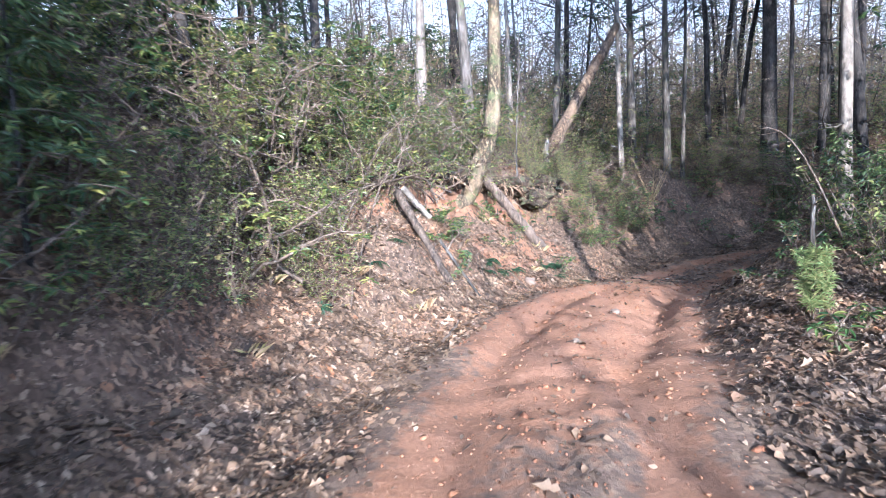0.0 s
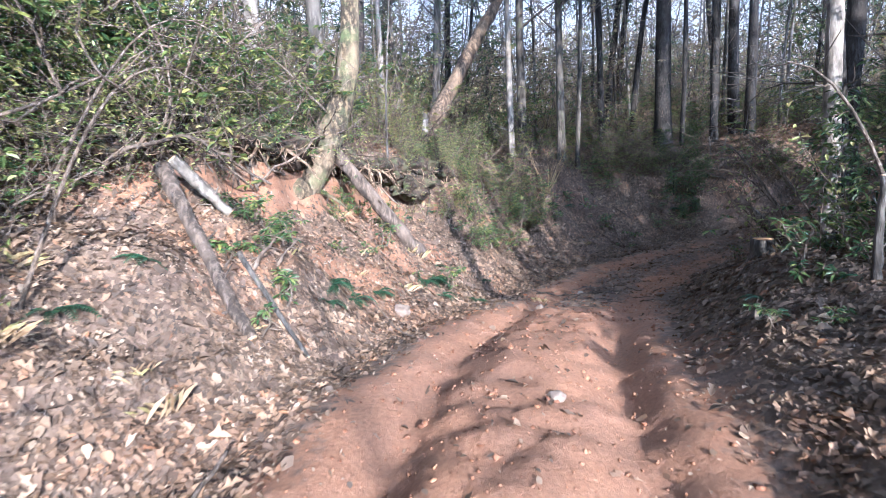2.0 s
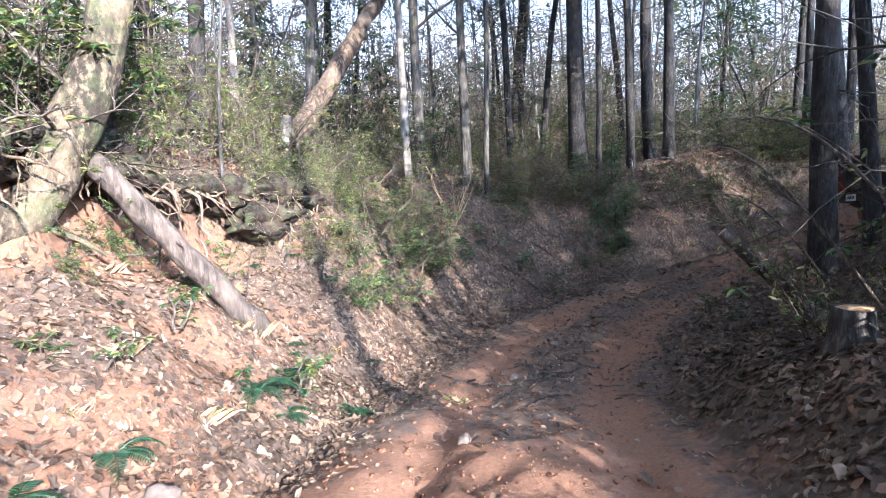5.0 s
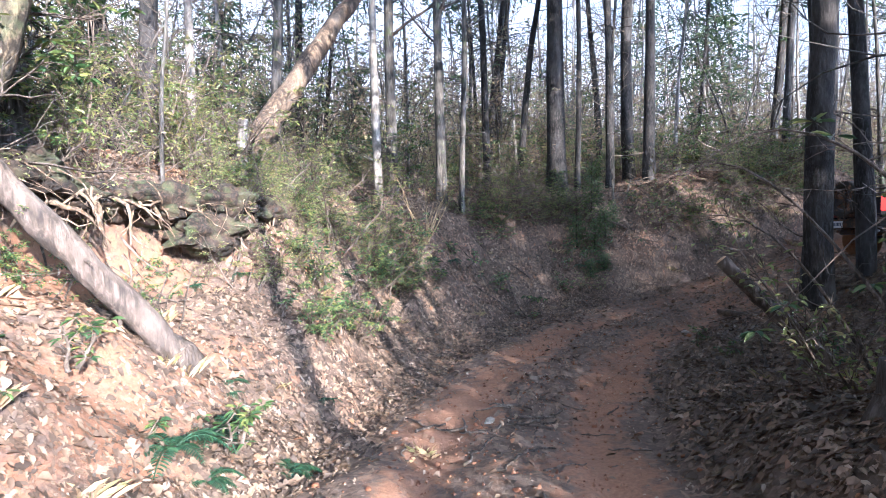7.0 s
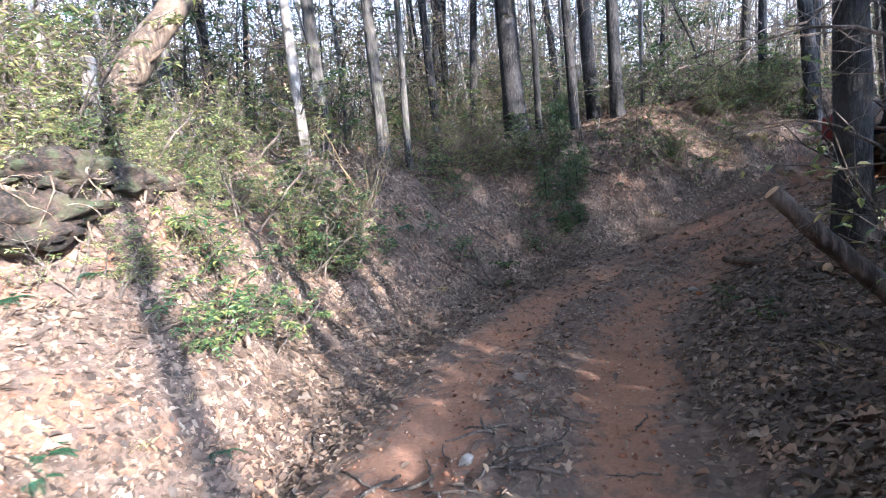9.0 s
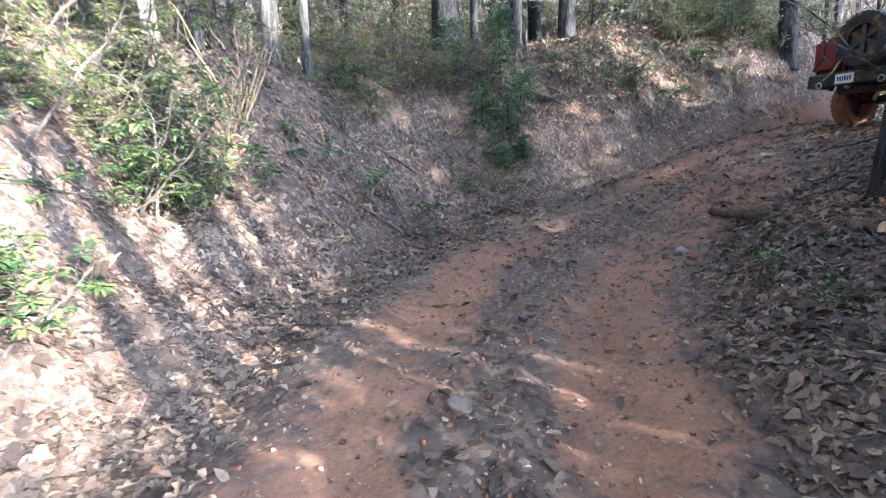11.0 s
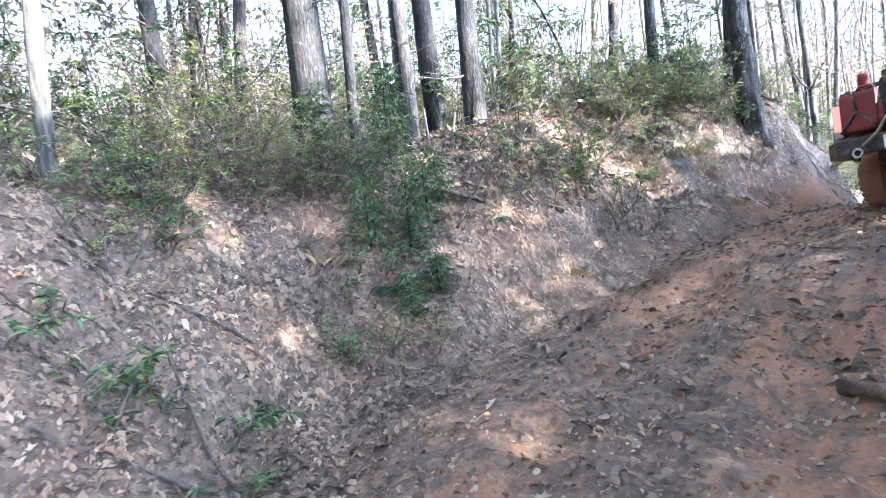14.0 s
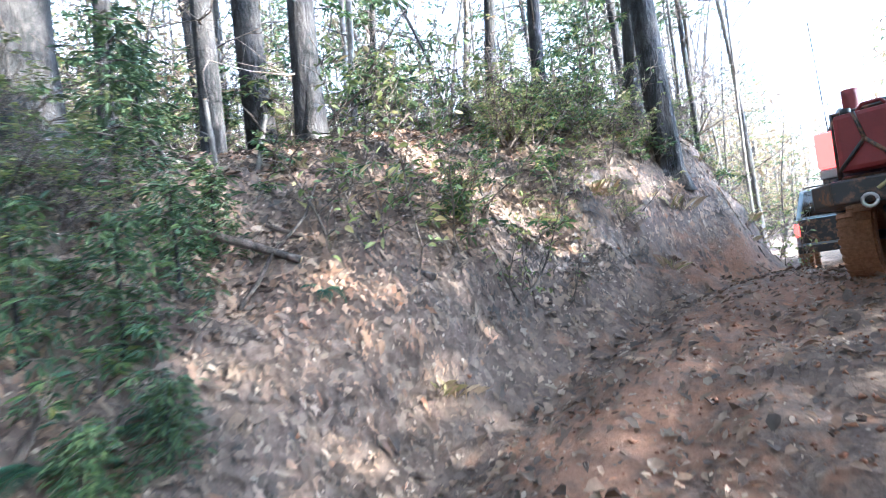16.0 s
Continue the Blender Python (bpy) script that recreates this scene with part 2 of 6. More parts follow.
# ---- mesh helpers ----
class Geo:
    """Collects corners and faces of one mesh."""

    def __init__(self):
        self.v, self.f = [], []

    def tube(self, pts, radii, sides=6, cap=True):
        pts = [Vector(p) for p in pts]
        base, n = len(self.v), len(pts)
        side = None
        for i, p in enumerate(pts):
            d = (pts[min(i + 1, n - 1)] - pts[max(i - 1, 0)]).normalized()
            if side is None:
                side = d.orthogonal().normalized()
            side = (side - d * side.dot(d)).normalized()
            other = d.cross(side)
            for k in range(sides):
                a = 2 * math.pi * k / sides
                self.v.append(p + (side * math.cos(a) + other * math.sin(a)) * radii[i])
        for i in range(n - 1):
            for k in range(sides):
                a, b = base + i * sides + k, base + i * sides + (k + 1) % sides
                self.f.append((a, b, b + sides, a + sides))
        if cap:
            self.f.append(tuple(base + k for k in reversed(range(sides))))
            self.f.append(tuple(base + (n - 1) * sides + k for k in range(sides)))

    def blade(self, p, along, up, length, width, droop=0.25):
        """One leaf: six corners, folded along its rib and drooping."""
        along = along.normalized()
        across = along.cross(up)
        if across.length < 1e-4:
            across = along.orthogonal()
        across.normalize()
        nrm = across.cross(along)
        b, w = len(self.v), width * 0.5
        m1, m2 = p + along * length * 0.35 - nrm * length * droop * 0.1, p + along * length * 0.72 - nrm * length * droop * 0.4
        lift = nrm * w * 0.35
        self.v += [p, m1 + across * w + lift, m2 + across * w * 0.8 + lift, p + along * length - nrm * length * droop, m2 - across * w * 0.8 + lift, m1 - across * w + lift]
        self.f += [(b, b + 1, b + 2, b + 3), (b, b + 3, b + 4, b + 5)]

    def box(self, lo, hi, m=None):
        b = len(self.v)
        for x in (lo[0], hi[0]):
            for y in (lo[1], hi[1]):
                for z in (lo[2], hi[2]):
                    p = Vector((x, y, z))
                    self.v.append(m @ p if m else p)
        self.f += [tuple(b + k for k in q) for q in ((0, 1, 3, 2), (4, 6, 7, 5), (0, 4, 5, 1), (2, 3, 7, 6), (0, 2, 6, 4), (1, 5, 7, 3))]

    def mesh(self, name, smooth=True):
        me = bpy.data.meshes.new(name)
        me.from_pydata([tuple(p) for p in self.v], [], self.f)
        if smooth:
            me.polygons.foreach_set("use_smooth", [True] * len(me.polygons))
        me.update()
        return me


def part(name, geo, material, parent=None, label="", bevel=0.0, smooth=True, at=None):
    """Links a Geo, a bmesh or a mesh as one mesh object, under a thing or under a part."""
    if isinstance(geo, Geo):
        me = geo.mesh(name, smooth and not bevel)
    elif isinstance(geo, bmesh.types.BMesh):
        me = bpy.data.meshes.new(name)
        geo.to_mesh(me)
        geo.free()
    else:
        me = geo
    if bevel:
        bm = bmesh.new()
        bm.from_mesh(me)
        bmesh.ops.remove_doubles(bm, verts=bm.verts, dist=1e-5)
        bmesh.ops.recalc_face_normals(bm, faces=bm.faces)
        sharp = [e for e in bm.edges if len(e.link_faces) == 2 and e.calc_face_angle(0) > 0.5]
        bmesh.ops.bevel(bm, geom=sharp, offset=bevel, segments=2, profile=0.6, affect="EDGES", clamp_overlap=True)
        bm.to_mesh(me)
        bm.free()
    if not me.materials:
        me.materials.append(material)
    ob = new(name, me)
    if parent is not None:
        ob.parent = parent
    if at is not None:
        ob.matrix_basis = at
    if label:
        ob["label"] = label
    if name in ("branchwork", "twig_tangle", "foliage", "crown", "sward"):
        ob["kind"] = "stuff"
    return ob


def thing(name, label, category, group="", m=None):
    """An empty at the base of a thing, to hold its parts."""
    ob = tagged(new(name), label, category, group)
    ob.empty_display_size = 0.2
    if m is not None:
        ob.matrix_basis = m
    return ob


# ---- terrain ----
CENTRE = np.array([(-1.5, -70, 1.0), (-0.4, -25, 0.4), (-0.1, -8, 0.1), (0.0, -3, 0.0), (0.15, 1.2, -0.06), (0.65, 3.4, -0.17), (1.1, 5.2, -0.18),
                   (1.86, 7.2, -0.20), (2.75, 9.15, -0.22), (3.27, 10.0, -0.28), (5.17, 12.9, -0.60), (5.98, 14.0, -0.76), (6.9, 14.9, -0.80), (8.0, 16.0, -0.76),
                   (9.25, 16.9, -0.72), (10.67, 17.55, -0.62), (12.3, 17.85, -0.45), (14.4, 17.7, 0.0), (16.2, 17.1, 0.55), (18.0, 16.2, 0.84), (20.3, 15.1, 0.72),
                   (24.0, 14.3, 0.50), (29.0, 13.4, 0.45), (40.0, 12.0, 0.9), (75.0, 7.0, 2.0)])


def dense_line(pts, step=0.2):
    out = []
    for i in range(len(pts) - 1):
        p0, p1, p2, p3 = pts[max(i - 1, 0)], pts[i], pts[i + 1], pts[min(i + 2, len(pts) - 1)]
        n = max(2, int(np.hypot(*(p2 - p1)[:2]) / step))
        d = np.linalg.norm(p2 - p1)
        m1 = (p2 - p0) / max(np.linalg.norm(p2 - p0), 1e-6) * d
        m2 = (p3 - p1) / max(np.linalg.norm(p3 - p1), 1e-6) * d
        for u in np.arange(n) / n:
            out.append((2 * u**3 - 3 * u**2 + 1) * p1 + (u**3 - 2 * u**2 + u) * m1 + (3 * u**2 - 2 * u**3) * p2 + (u**3 - u**2) * m2)
    return np.array(out)


LINE = dense_line(CENTRE)
TANG = np.gradient(LINE[:, :2], axis=0)
TANG /= np.linalg.norm(TANG, axis=1)[:, None]
ARC = np.concatenate([[0], np.cumsum(np.hypot(*np.diff(LINE[:, :2], axis=0).T))])
ARC -= ARC[np.argmin(np.abs(LINE[:, 1]) + np.abs(LINE[:, 0]))]


def vnoise(x, y, seed=0):
    """Smooth value noise, 0 to 1."""
    xi, yi = np.floor(x).astype(np.int64), np.floor(y).astype(np.int64)
    u, v = x - xi, y - yi
    u, v = u * u * (3 - 2 * u), v * v * (3 - 2 * v)

    def cell(i, j):
        h = (i * 374761393 + j * 668265263 + seed * 1442695041) & 0x7FFFFFFF
        h = ((h ^ (h >> 13)) * 1274126177) & 0x7FFFFFFF
        return ((h ^ (h >> 16)) & 0xFFFF) / 65535.0

    a, b = cell(xi, yi), cell(xi + 1, yi)
    c, d = cell(xi, yi + 1), cell(xi + 1, yi + 1)
    return (a * (1 - u) + b * u) * (1 - v) + (c * (1 - u) + d * u) * v


def along(x, y):
    """Where places lie by the road: the way along it, metres to its left, and the road's height there."""
    x, y = np.asarray(x, float).ravel(), np.asarray(y, float).ravel()
    arc, side, z = np.empty_like(x), np.empty_like(x), np.empty_like(x)
    for s in range(0, len(x), 8000):
        xs, ys = x[s:s + 8000], y[s:s + 8000]
        i = np.argmin((xs[:, None] - LINE[None, :, 0]) ** 2 + (ys[:, None] - LINE[None, :, 1]) ** 2, axis=1)
        dx, dy = xs - LINE[i, 0], ys - LINE[i, 1]
        t = TANG[i]
        fwd = np.clip(dx * t[:, 0] + dy * t[:, 1], -0.3, 0.3)
        cross = t[:, 0] * dy - t[:, 1] * dx
        arc[s:s + 8000] = ARC[i] + fwd
        side[s:s + 8000] = np.sign(cross) * np.maximum(np.abs(cross), np.hypot(dx, dy) - 0.1)
        z[s:s + 8000] = np.interp(ARC[i] + fwd, ARC, LINE[:, 2])
    return arc, side, z


def relief(x, y):
    """Height of the ground and how bare its clay lies."""
    x, y = np.asarray(x, float).ravel(), np.asarray(y, float).ravel()
    arc, side, z = along(x, y)
    wob = (vnoise(x * 0.45, y * 0.45, 3) - 0.5) * 1.0 + (vnoise(x * 1.3, y * 1.3, 4) - 0.5) * 0.35
    early = np.clip((7 - arc) / 5, 0, 1)
    s = side + wob * np.clip((np.abs(side) - 1.6) / 1.5, 0, 1)
    s = s + np.where(side > 2, 0.4 * np.exp(-(((arc - 12.5) / 3.5) ** 2)) - 0.5 * np.exp(-(((arc - 22) / 1.8) ** 2)), 0)
    tail = np.clip((arc - 25.5) / 3, 0, 1)
    nose = np.clip((arc - 24.5) / 5, 0, 1) * np.clip((34 - arc) / 2, 0, 1)
    left = np.interp(s - 0.25 * early, [0, 2.3, 3.0, 3.6, 4.4, 5.0, 5.8, 7.0, 12.0, 40.0, 200.0], [0, 0.04, 0.35, 0.85, 1.40, 2.15, 3.0, 3.45, 4.1, 5.0, 7.0])
    after = np.interp(s, [0, 2.05, 2.4, 2.9, 3.4, 3.9, 4.4, 5.2, 7.0, 12.0, 40.0, 200.0], [0, 0.03, 0.20, 0.70, 1.10, 1.60, 2.35, 2.75, 3.1, 3.7, 4.6, 6.5])
    left = left + (after - left) * np.clip((arc - 20.5) / 4, 0, 1)
    end = np.interp(s, [0, 1.75, 2.0, 2.4, 2.9, 3.5, 4.5, 6.0, 12.0, 40.0, 200.0], [0, 0.06, 0.35, 1.10, 2.00, 2.55, 2.85, 3.0, 3.4, 4.2, 6.0])
    left = left + (end - left) * nose
    left *= (1 - 0.05 * tail) * (0.06 + 0.94 * np.clip((34.5 - arc) / 3.5, 0, 1))
    right = np.interp(-s, [0, 1.5, 2.2, 3.0, 5.0, 9.0, 40.0, 200.0], [0, 0.06, 0.32, 0.52, 0.62, 0.5, -0.5, -3.0])
    right *= np.clip((arc + 1) / 11, 0.4, 1) * (1 + 0.9 * np.exp(-(((arc - 12.0) / 3.5) ** 2)))
    h = z + np.where(s > 0, left, right)
    ledge = np.clip((arc - 9) / 2, 0, 1) * np.clip((18.5 - arc) / 2, 0, 1)
    h += ledge * (np.clip((s + (vnoise(x * 3, y * 3, 44) - 0.5) * 0.4 - 5.0) / 0.2, 0, 1) * 0.42 - np.clip((s - 4.4) / 0.5, 0, 1) * 0.24) * (0.7 + 0.5 * vnoise(arc * 0.9, arc * 0, 41))
    # the hollow under the nose of the late bank, and broken earth on both cut faces
    lip = s + (vnoise(x * 2.2, y * 2.2, 45) - 0.5) * 0.7
    h += nose * (np.clip((lip - 2.45) / 0.3, 0, 1) * 0.30 - np.clip((lip - 1.9) / 0.5, 0, 1) * 0.30)
    face = ledge * np.exp(-(((s - 5.1) / 0.35) ** 2)) + 0.5 * nose * np.exp(-(((s - 2.5) / 0.6) ** 2))
    h += face * ((vnoise(x * 2.6, y * 2.6, 46) - 0.5) * 0.34 + (vnoise(x * 5.5, y * 5.5, 47) - 0.5) * 0.2)
    near = np.clip(1 - np.abs(side) / 1.9, 0, 1)
    deep = 0.05 + 0.11 * np.exp(-((arc - 9.5) / 4.0) ** 2)
    for at in (-0.78, 0.78):
        h -= deep * np.exp(-(((side - at + (vnoise(arc * 0.5, arc * 0 + at, 8) - 0.5) * 0.3) / 0.24) ** 2))
    h += deep * 0.8 * np.exp(-((side / 0.4) ** 2)) * vnoise(arc * 0.8, side * 0 + 2.0, 12)
    h -= 0.10 * np.exp(-(((side - 2.0) / 0.5) ** 2))
    rough = 0.35 + 0.65 * np.clip((np.abs(side) - 1.2) / 1.5, 0, 1)
    h += rough * ((vnoise(x * 0.9, y * 0.9, 5) - 0.5) * 0.22 + (vnoise(x * 2.7, y * 2.7, 6) - 0.5) * 0.12 + (vnoise(x * 7, y * 7, 7) - 0.5) * 0.045)
    h += near * ((vnoise(x * 4, y * 4, 9) - 0.5) * 0.09 + (vnoise(x * 8, y * 8, 10) - 0.5) * 0.07)
    h += np.clip(np.hypot(x - 8, y - 12) / 60 - 0.6, 0, 3) * (vnoise(x * 0.02, y * 0.02, 11) - 0.4) * 6
    # bare clay: the wheel tracks, the churned stretch, the cut face of the bank
    patch = vnoise(x * 0.8, y * 0.8, 21) * 0.6 + vnoise(x * 2.4, y * 2.4, 22) * 0.4
    wide = 0.5 + 0.22 * np.clip((arc - 14) / 4, 0, 1) + 0.35 * np.clip((arc - 21) / 3, 0, 1)
    tracks = np.maximum(np.exp(-(((side - 0.85) / wide) ** 2)), np.exp(-(((side + 0.85) / wide) ** 2)))
    churned = np.clip(1.75 - np.abs(side) * 0.8, 0, 1) * np.clip(1.25 - np.abs(arc - 9) / 7, 0, 1)
    clay = np.maximum(tracks * (0.64 - 0.12 * np.clip((arc - 15) / 6, 0, 1) - 0.1 * np.clip((arc - 21) / 3, 0, 1)), churned * 0.75) + (patch - 0.5) * 0.5
    cut = np.exp(-(((s - 4.9) / 0.36) ** 2)) * np.clip((arc - 8) / 3, 0, 1) * np.clip((22 - arc) / 4, 0.25, 1)
    clay = np.maximum(clay, cut * (patch * 0.9 + 0.12))
    clay = np.maximum(clay, np.exp(-(((s - 2.0) / 0.45) ** 2)) * np.clip((arc - 27) / 2, 0, 1) * np.clip((36 - arc) / 4, 0, 1) * (patch * 0.9))
    clay = np.maximum(clay, np.exp(-(((s - 3.5) / 1.1) ** 2)) * np.clip(1.4 - np.abs(arc - 13.5) / 4.5, 0, 1) * (patch * 1.2 - 0.36))
    return h, np.clip(clay, 0, 1)


def grow(lo, hi, far, step):
    fine = list(np.arange(lo, hi, step))
    up, down, d = [hi], [lo - step], step
    while up[-1] < far or down[-1] > -far:
        d *= 1.16
        up.append(up[-1] + d)
        down.append(down[-1] - d)
    return np.array(down[::-1] + fine + up)


GX, GY = grow(-9.0, 30.0, 600, 0.105), grow(-3.0, 31.0, 600, 0.105)
XX, YY = np.meshgrid(GX, GY, indexing="ij")
HH, CLAYS = [a.reshape(XX.shape) for a in relief(XX, YY)]


def heights(x, y):
    """Height and slope of the ground sheet at many places."""
    x, y = np.asarray(x, float), np.asarray(y, float)
    i, j = np.clip(np.searchsorted(GX, x) - 1, 0, len(GX) - 2), np.clip(np.searchsorted(GY, y) - 1, 0, len(GY) - 2)
    dx, dy = GX[i + 1] - GX[i], GY[j + 1] - GY[j]
    u, v = (x - GX[i]) / dx, (y - GY[j]) / dy
    a, b, c, d = HH[i, j], HH[i + 1, j], HH[i, j + 1], HH[i + 1, j + 1]
    return a * (1 - u) * (1 - v) + b * u * (1 - v) + c * (1 - u) * v + d * u * v, ((b - a) * (1 - v) + (d - c) * v) / dx, ((c - a) * (1 - u) + (d - b) * u) / dy


def G(x, y):
    return float(heights(np.array([x]), np.array([y]))[0][0])


def sheet():
    nx, ny = XX.shape
    me = bpy.data.meshes.new("ground")
    me.vertices.add(nx * ny)
    me.vertices.foreach_set("co", np.stack([XX, YY, HH], -1).reshape(-1).astype(np.float32))
    i, j = np.meshgrid(np.arange(nx - 1), np.arange(ny - 1), indexing="ij")
    a = (i * ny + j).ravel()
    loops = np.stack([a, a + ny, a + ny + 1, a + 1], -1)
    me.loops.add(loops.size)
    me.loops.foreach_set("vertex_index", loops.ravel().astype(np.int32))
    me.polygons.add(len(loops))
    me.polygons.foreach_set("loop_start", (np.arange(len(loops)) * 4).astype(np.int32))
    me.polygons.foreach_set("use_smooth", np.ones(len(loops), bool))
    me.update(calc_edges=True)
    at = me.attributes.new("clay", "FLOAT", "POINT")
    at.data.foreach_set("value", CLAYS.ravel().astype(np.float32))
    me.materials.append(GROUND)
    return tagged(new("ground", me), "leaf-strewn forest ground with a rutted red clay track and a cut bank", "ground", kind="structure")


sheet()


PLAIN_LEAF = [(-0.5, 0, 0), (-0.15, 0.5, 1), (0.22, 0.42, 1), (0.5, 0, 0.4), (0.2, -0.42, 1), (-0.18, -0.5, 1)]
OAK_LEAF = [(-0.6, 0, 0.1), (-0.34, 0.30, 0.7), (-0.14, 0.17, 0.4), (0.06, 0.52, 1), (0.24, 0.20, 0.5), (0.55, 0, 0.5), (0.22, -0.22, 0.5), (0.04, -0.50, 1), (-0.14, -0.18, 0.4), (-0.32, -0.32, 0.7)]


def litter(name, count, box, size, label, keep, material=LITTER, seed=1, pts=PLAIN_LEAF):
    """Fallen leaves, each one curled, lying on the ground."""
    r = np.random.RandomState(seed)
    x, y = r.uniform(box[0], box[1], count * 3), r.uniform(box[2], box[3], count * 3)
    arc, side, _ = along(x, y)
    ok = r.rand(len(x)) < keep(arc, side, x, y)
    x, y = x[ok][:count], y[ok][:count]
    n = len(x)
    z, sx, sy = heights(x, y)
    L = size * np.clip(r.lognormal(0, 0.38, n), 0.4, 2.0)
    W = L * r.uniform(0.35, 0.8, n)
    yaw = r.uniform(0, 2 * np.pi, n)
    tilt = r.normal(0, 0.36, (n, 2))
    ax = np.stack([np.cos(yaw), np.sin(yaw), np.zeros(n)], -1)
    bx = np.stack([-np.sin(yaw), np.cos(yaw), np.zeros(n)], -1)
    for k, a in enumerate((ax, bx)):
        a[:, 2] = a[:, 0] * sx + a[:, 1] * sy + tilt[:, k]
        a /= np.linalg.norm(a, axis=1)[:, None]
    curl = r.uniform(-0.1, 0.6, n)
    q, half = len(pts), len(pts) // 2
    jit = r.uniform(0.7, 1.3, (n, q))
    co = np.empty((n, q, 3), np.float32)
    base = np.stack([x, y, z + 0.012 + r.uniform(0, 0.02, n)], -1)
    for k, (u, v, c) in enumerate(pts):
        co[:, k] = base + ax * (u * L * jit[:, k])[:, None] + bx * (v * W * jit[:, k])[:, None]
        co[:, k, 2] += c * curl * W
    me = bpy.data.meshes.new(name)
    me.vertices.add(n * q)
    me.vertices.foreach_set("co", co.ravel())
    b = (np.arange(n) * q)[:, None]
    sides = [[0] + list(range(half, 0, -1)), [0] + list(range(q - 1, half - 1, -1))]
    loops = np.concatenate([b + np.array([side]) for side in sides], 1).ravel()
    me.loops.add(len(loops))
    me.loops.foreach_set("vertex_index", loops.astype(np.int32))
    me.polygons.add(n * 2)
    me.polygons.foreach_set("loop_start", (np.arange(n * 2) * (half + 1)).astype(np.int32))
    me.update(calc_edges=True)
    me.materials.append(material)
    return tagged(new(name, me), label, "leaf litter", kind="stuff")


def off_track(arc, side, x, y):
    s = np.where(side > 0, side - 0.6 * np.clip((arc - 20.5) / 4, 0, 1), -side)
    s = np.abs(s)
    p = np.clip((s - 1.35) / 0.7, 0.0, 1) + 0.16 * np.exp(-((s / 0.35) ** 2)) * np.clip((arc - 12) / 4, 0.3, 1.6) + 0.015
    late = np.clip((arc - 19) / 5, 0, 1)
    p = np.maximum(p, late * 0.20)
    bare = np.exp(-(((side - 4.95) / 0.5) ** 2)) * np.clip((arc - 8) / 3, 0, 1) * np.clip((20 - arc) / 4, 0, 1)
    bare = np.maximum(bare, 0.45 * np.exp(-(((side - 3.6) / 0.9) ** 2)) * np.clip((arc - 9.5) / 2, 0, 1) * np.clip((18 - arc) / 2.5, 0, 1))
    bare = np.maximum(bare, 0.8 * np.exp(-(((side - 2.0) / 0.35) ** 2)) * np.clip((arc - 27) / 2, 0, 1))
    return np.clip(p * (1 - 0.75 * bare), 0, 1) * np.clip((11 - s) / 4, 0, 1) * (0.45 + 0.55 * vnoise(x * 0.9, y * 0.9, 31))


litter("fallen_leaves", 230000, (-9, 26, -1, 30), 0.062, "thick layer of curled brown dead oak leaves", off_track)
litter("oak_leaves", 95000, (-6, 24, 0, 26), 0.078, "large lobed brown oak leaves on the ground",
       lambda a, s, x, y: off_track(a, s, x, y) * np.clip((6.5 - np.abs(s)) / 2, 0, 1) * np.clip((np.abs(s) - 0.9) / 0.9, 0.25, 1), LITTER, 3, OAK_LEAF)
litter("bank_leaves", 16000, (14, 26, 14, 23), 0.085, "brown oak leaves on the steep end of the bank",
       lambda a, s, x, y: np.clip((a - 25) / 2, 0, 1) * np.clip((35 - a) / 2, 0, 1) * np.clip((s - 2.1) / 0.4, 0, 1) * np.clip((6 - s) / 2, 0, 1), LITTER, 6, OAK_LEAF)
litter("leaf_crumbs", 110000, (-6, 24, 0, 25), 0.030, "small broken brown leaf pieces on the ground",
       lambda a, s, x, y: np.clip(0.002 + np.clip(np.abs(s) - 0.9, 0, 9) * 0.4 + 0.5 * np.clip((a - 14) / 6, 0, 1), 0, 1) * np.clip((5.5 - np.abs(s)) / 2, 0, 1) * vnoise(x * 1.7, y * 1.7, 33), CRUMB, 2)


def clods(name, count, label, seed=5):
    """Crumbled clay: small uneven lumps strewn over the wheel tracks."""
    r = np.random.RandomState(seed)
    a, side = r.uniform(1.5, 30, count), r.normal(0, 1.0, count)
    i = np.clip(np.searchsorted(ARC, a), 0, len(ARC) - 1)
    x, y = LINE[i, 0] - TANG[i, 1] * side, LINE[i, 1] + TANG[i, 0] * side
    x, y = x + r.uniform(-0.1, 0.1, count), y + r.uniform(-0.1, 0.1, count)
    z = heights(x, y)[0]
    size = np.clip(r.lognormal(-4.6, 0.5, count), 0.004, 0.034)
    base = np.array([(1, 0, 0), (0, 1, 0), (-1, 0, 0), (0, -1, 0), (0, 0, 0.8), (0, 0, -0.8)], float)
    co = np.stack([x, y, z + size * 0.25], -1)[:, None, :] + base[None] * size[:, None, None] * r.uniform(0.6, 1.4, (count, 6, 3)) + r.normal(0, 0.25, (count, 6, 3)) * size[:, None, None]
    tri = np.array([(0, 1, 4), (1, 2, 4), (2, 3, 4), (3, 0, 4), (1, 0, 5), (2, 1, 5), (3, 2, 5), (0, 3, 5)])
    loops = ((np.arange(count) * 6)[:, None, None] + tri[None]).ravel()
    me = bpy.data.meshes.new(name)
    me.vertices.add(count * 6)
    me.vertices.foreach_set("co", co.astype(np.float32).ravel())
    me.loops.add(len(loops))
    me.loops.foreach_set("vertex_index", loops.astype(np.int32))
    me.polygons.add(count * 8)
    me.polygons.foreach_set("loop_start", (np.arange(count * 8) * 3).astype(np.int32))
    me.update(calc_edges=True)
    me.materials.append(CLODS)
    return tagged(new(name, me), label, "clay crumbs", kind="stuff")


clods("clay_crumbs", 8000, "crumbled red clay lumps on the track")


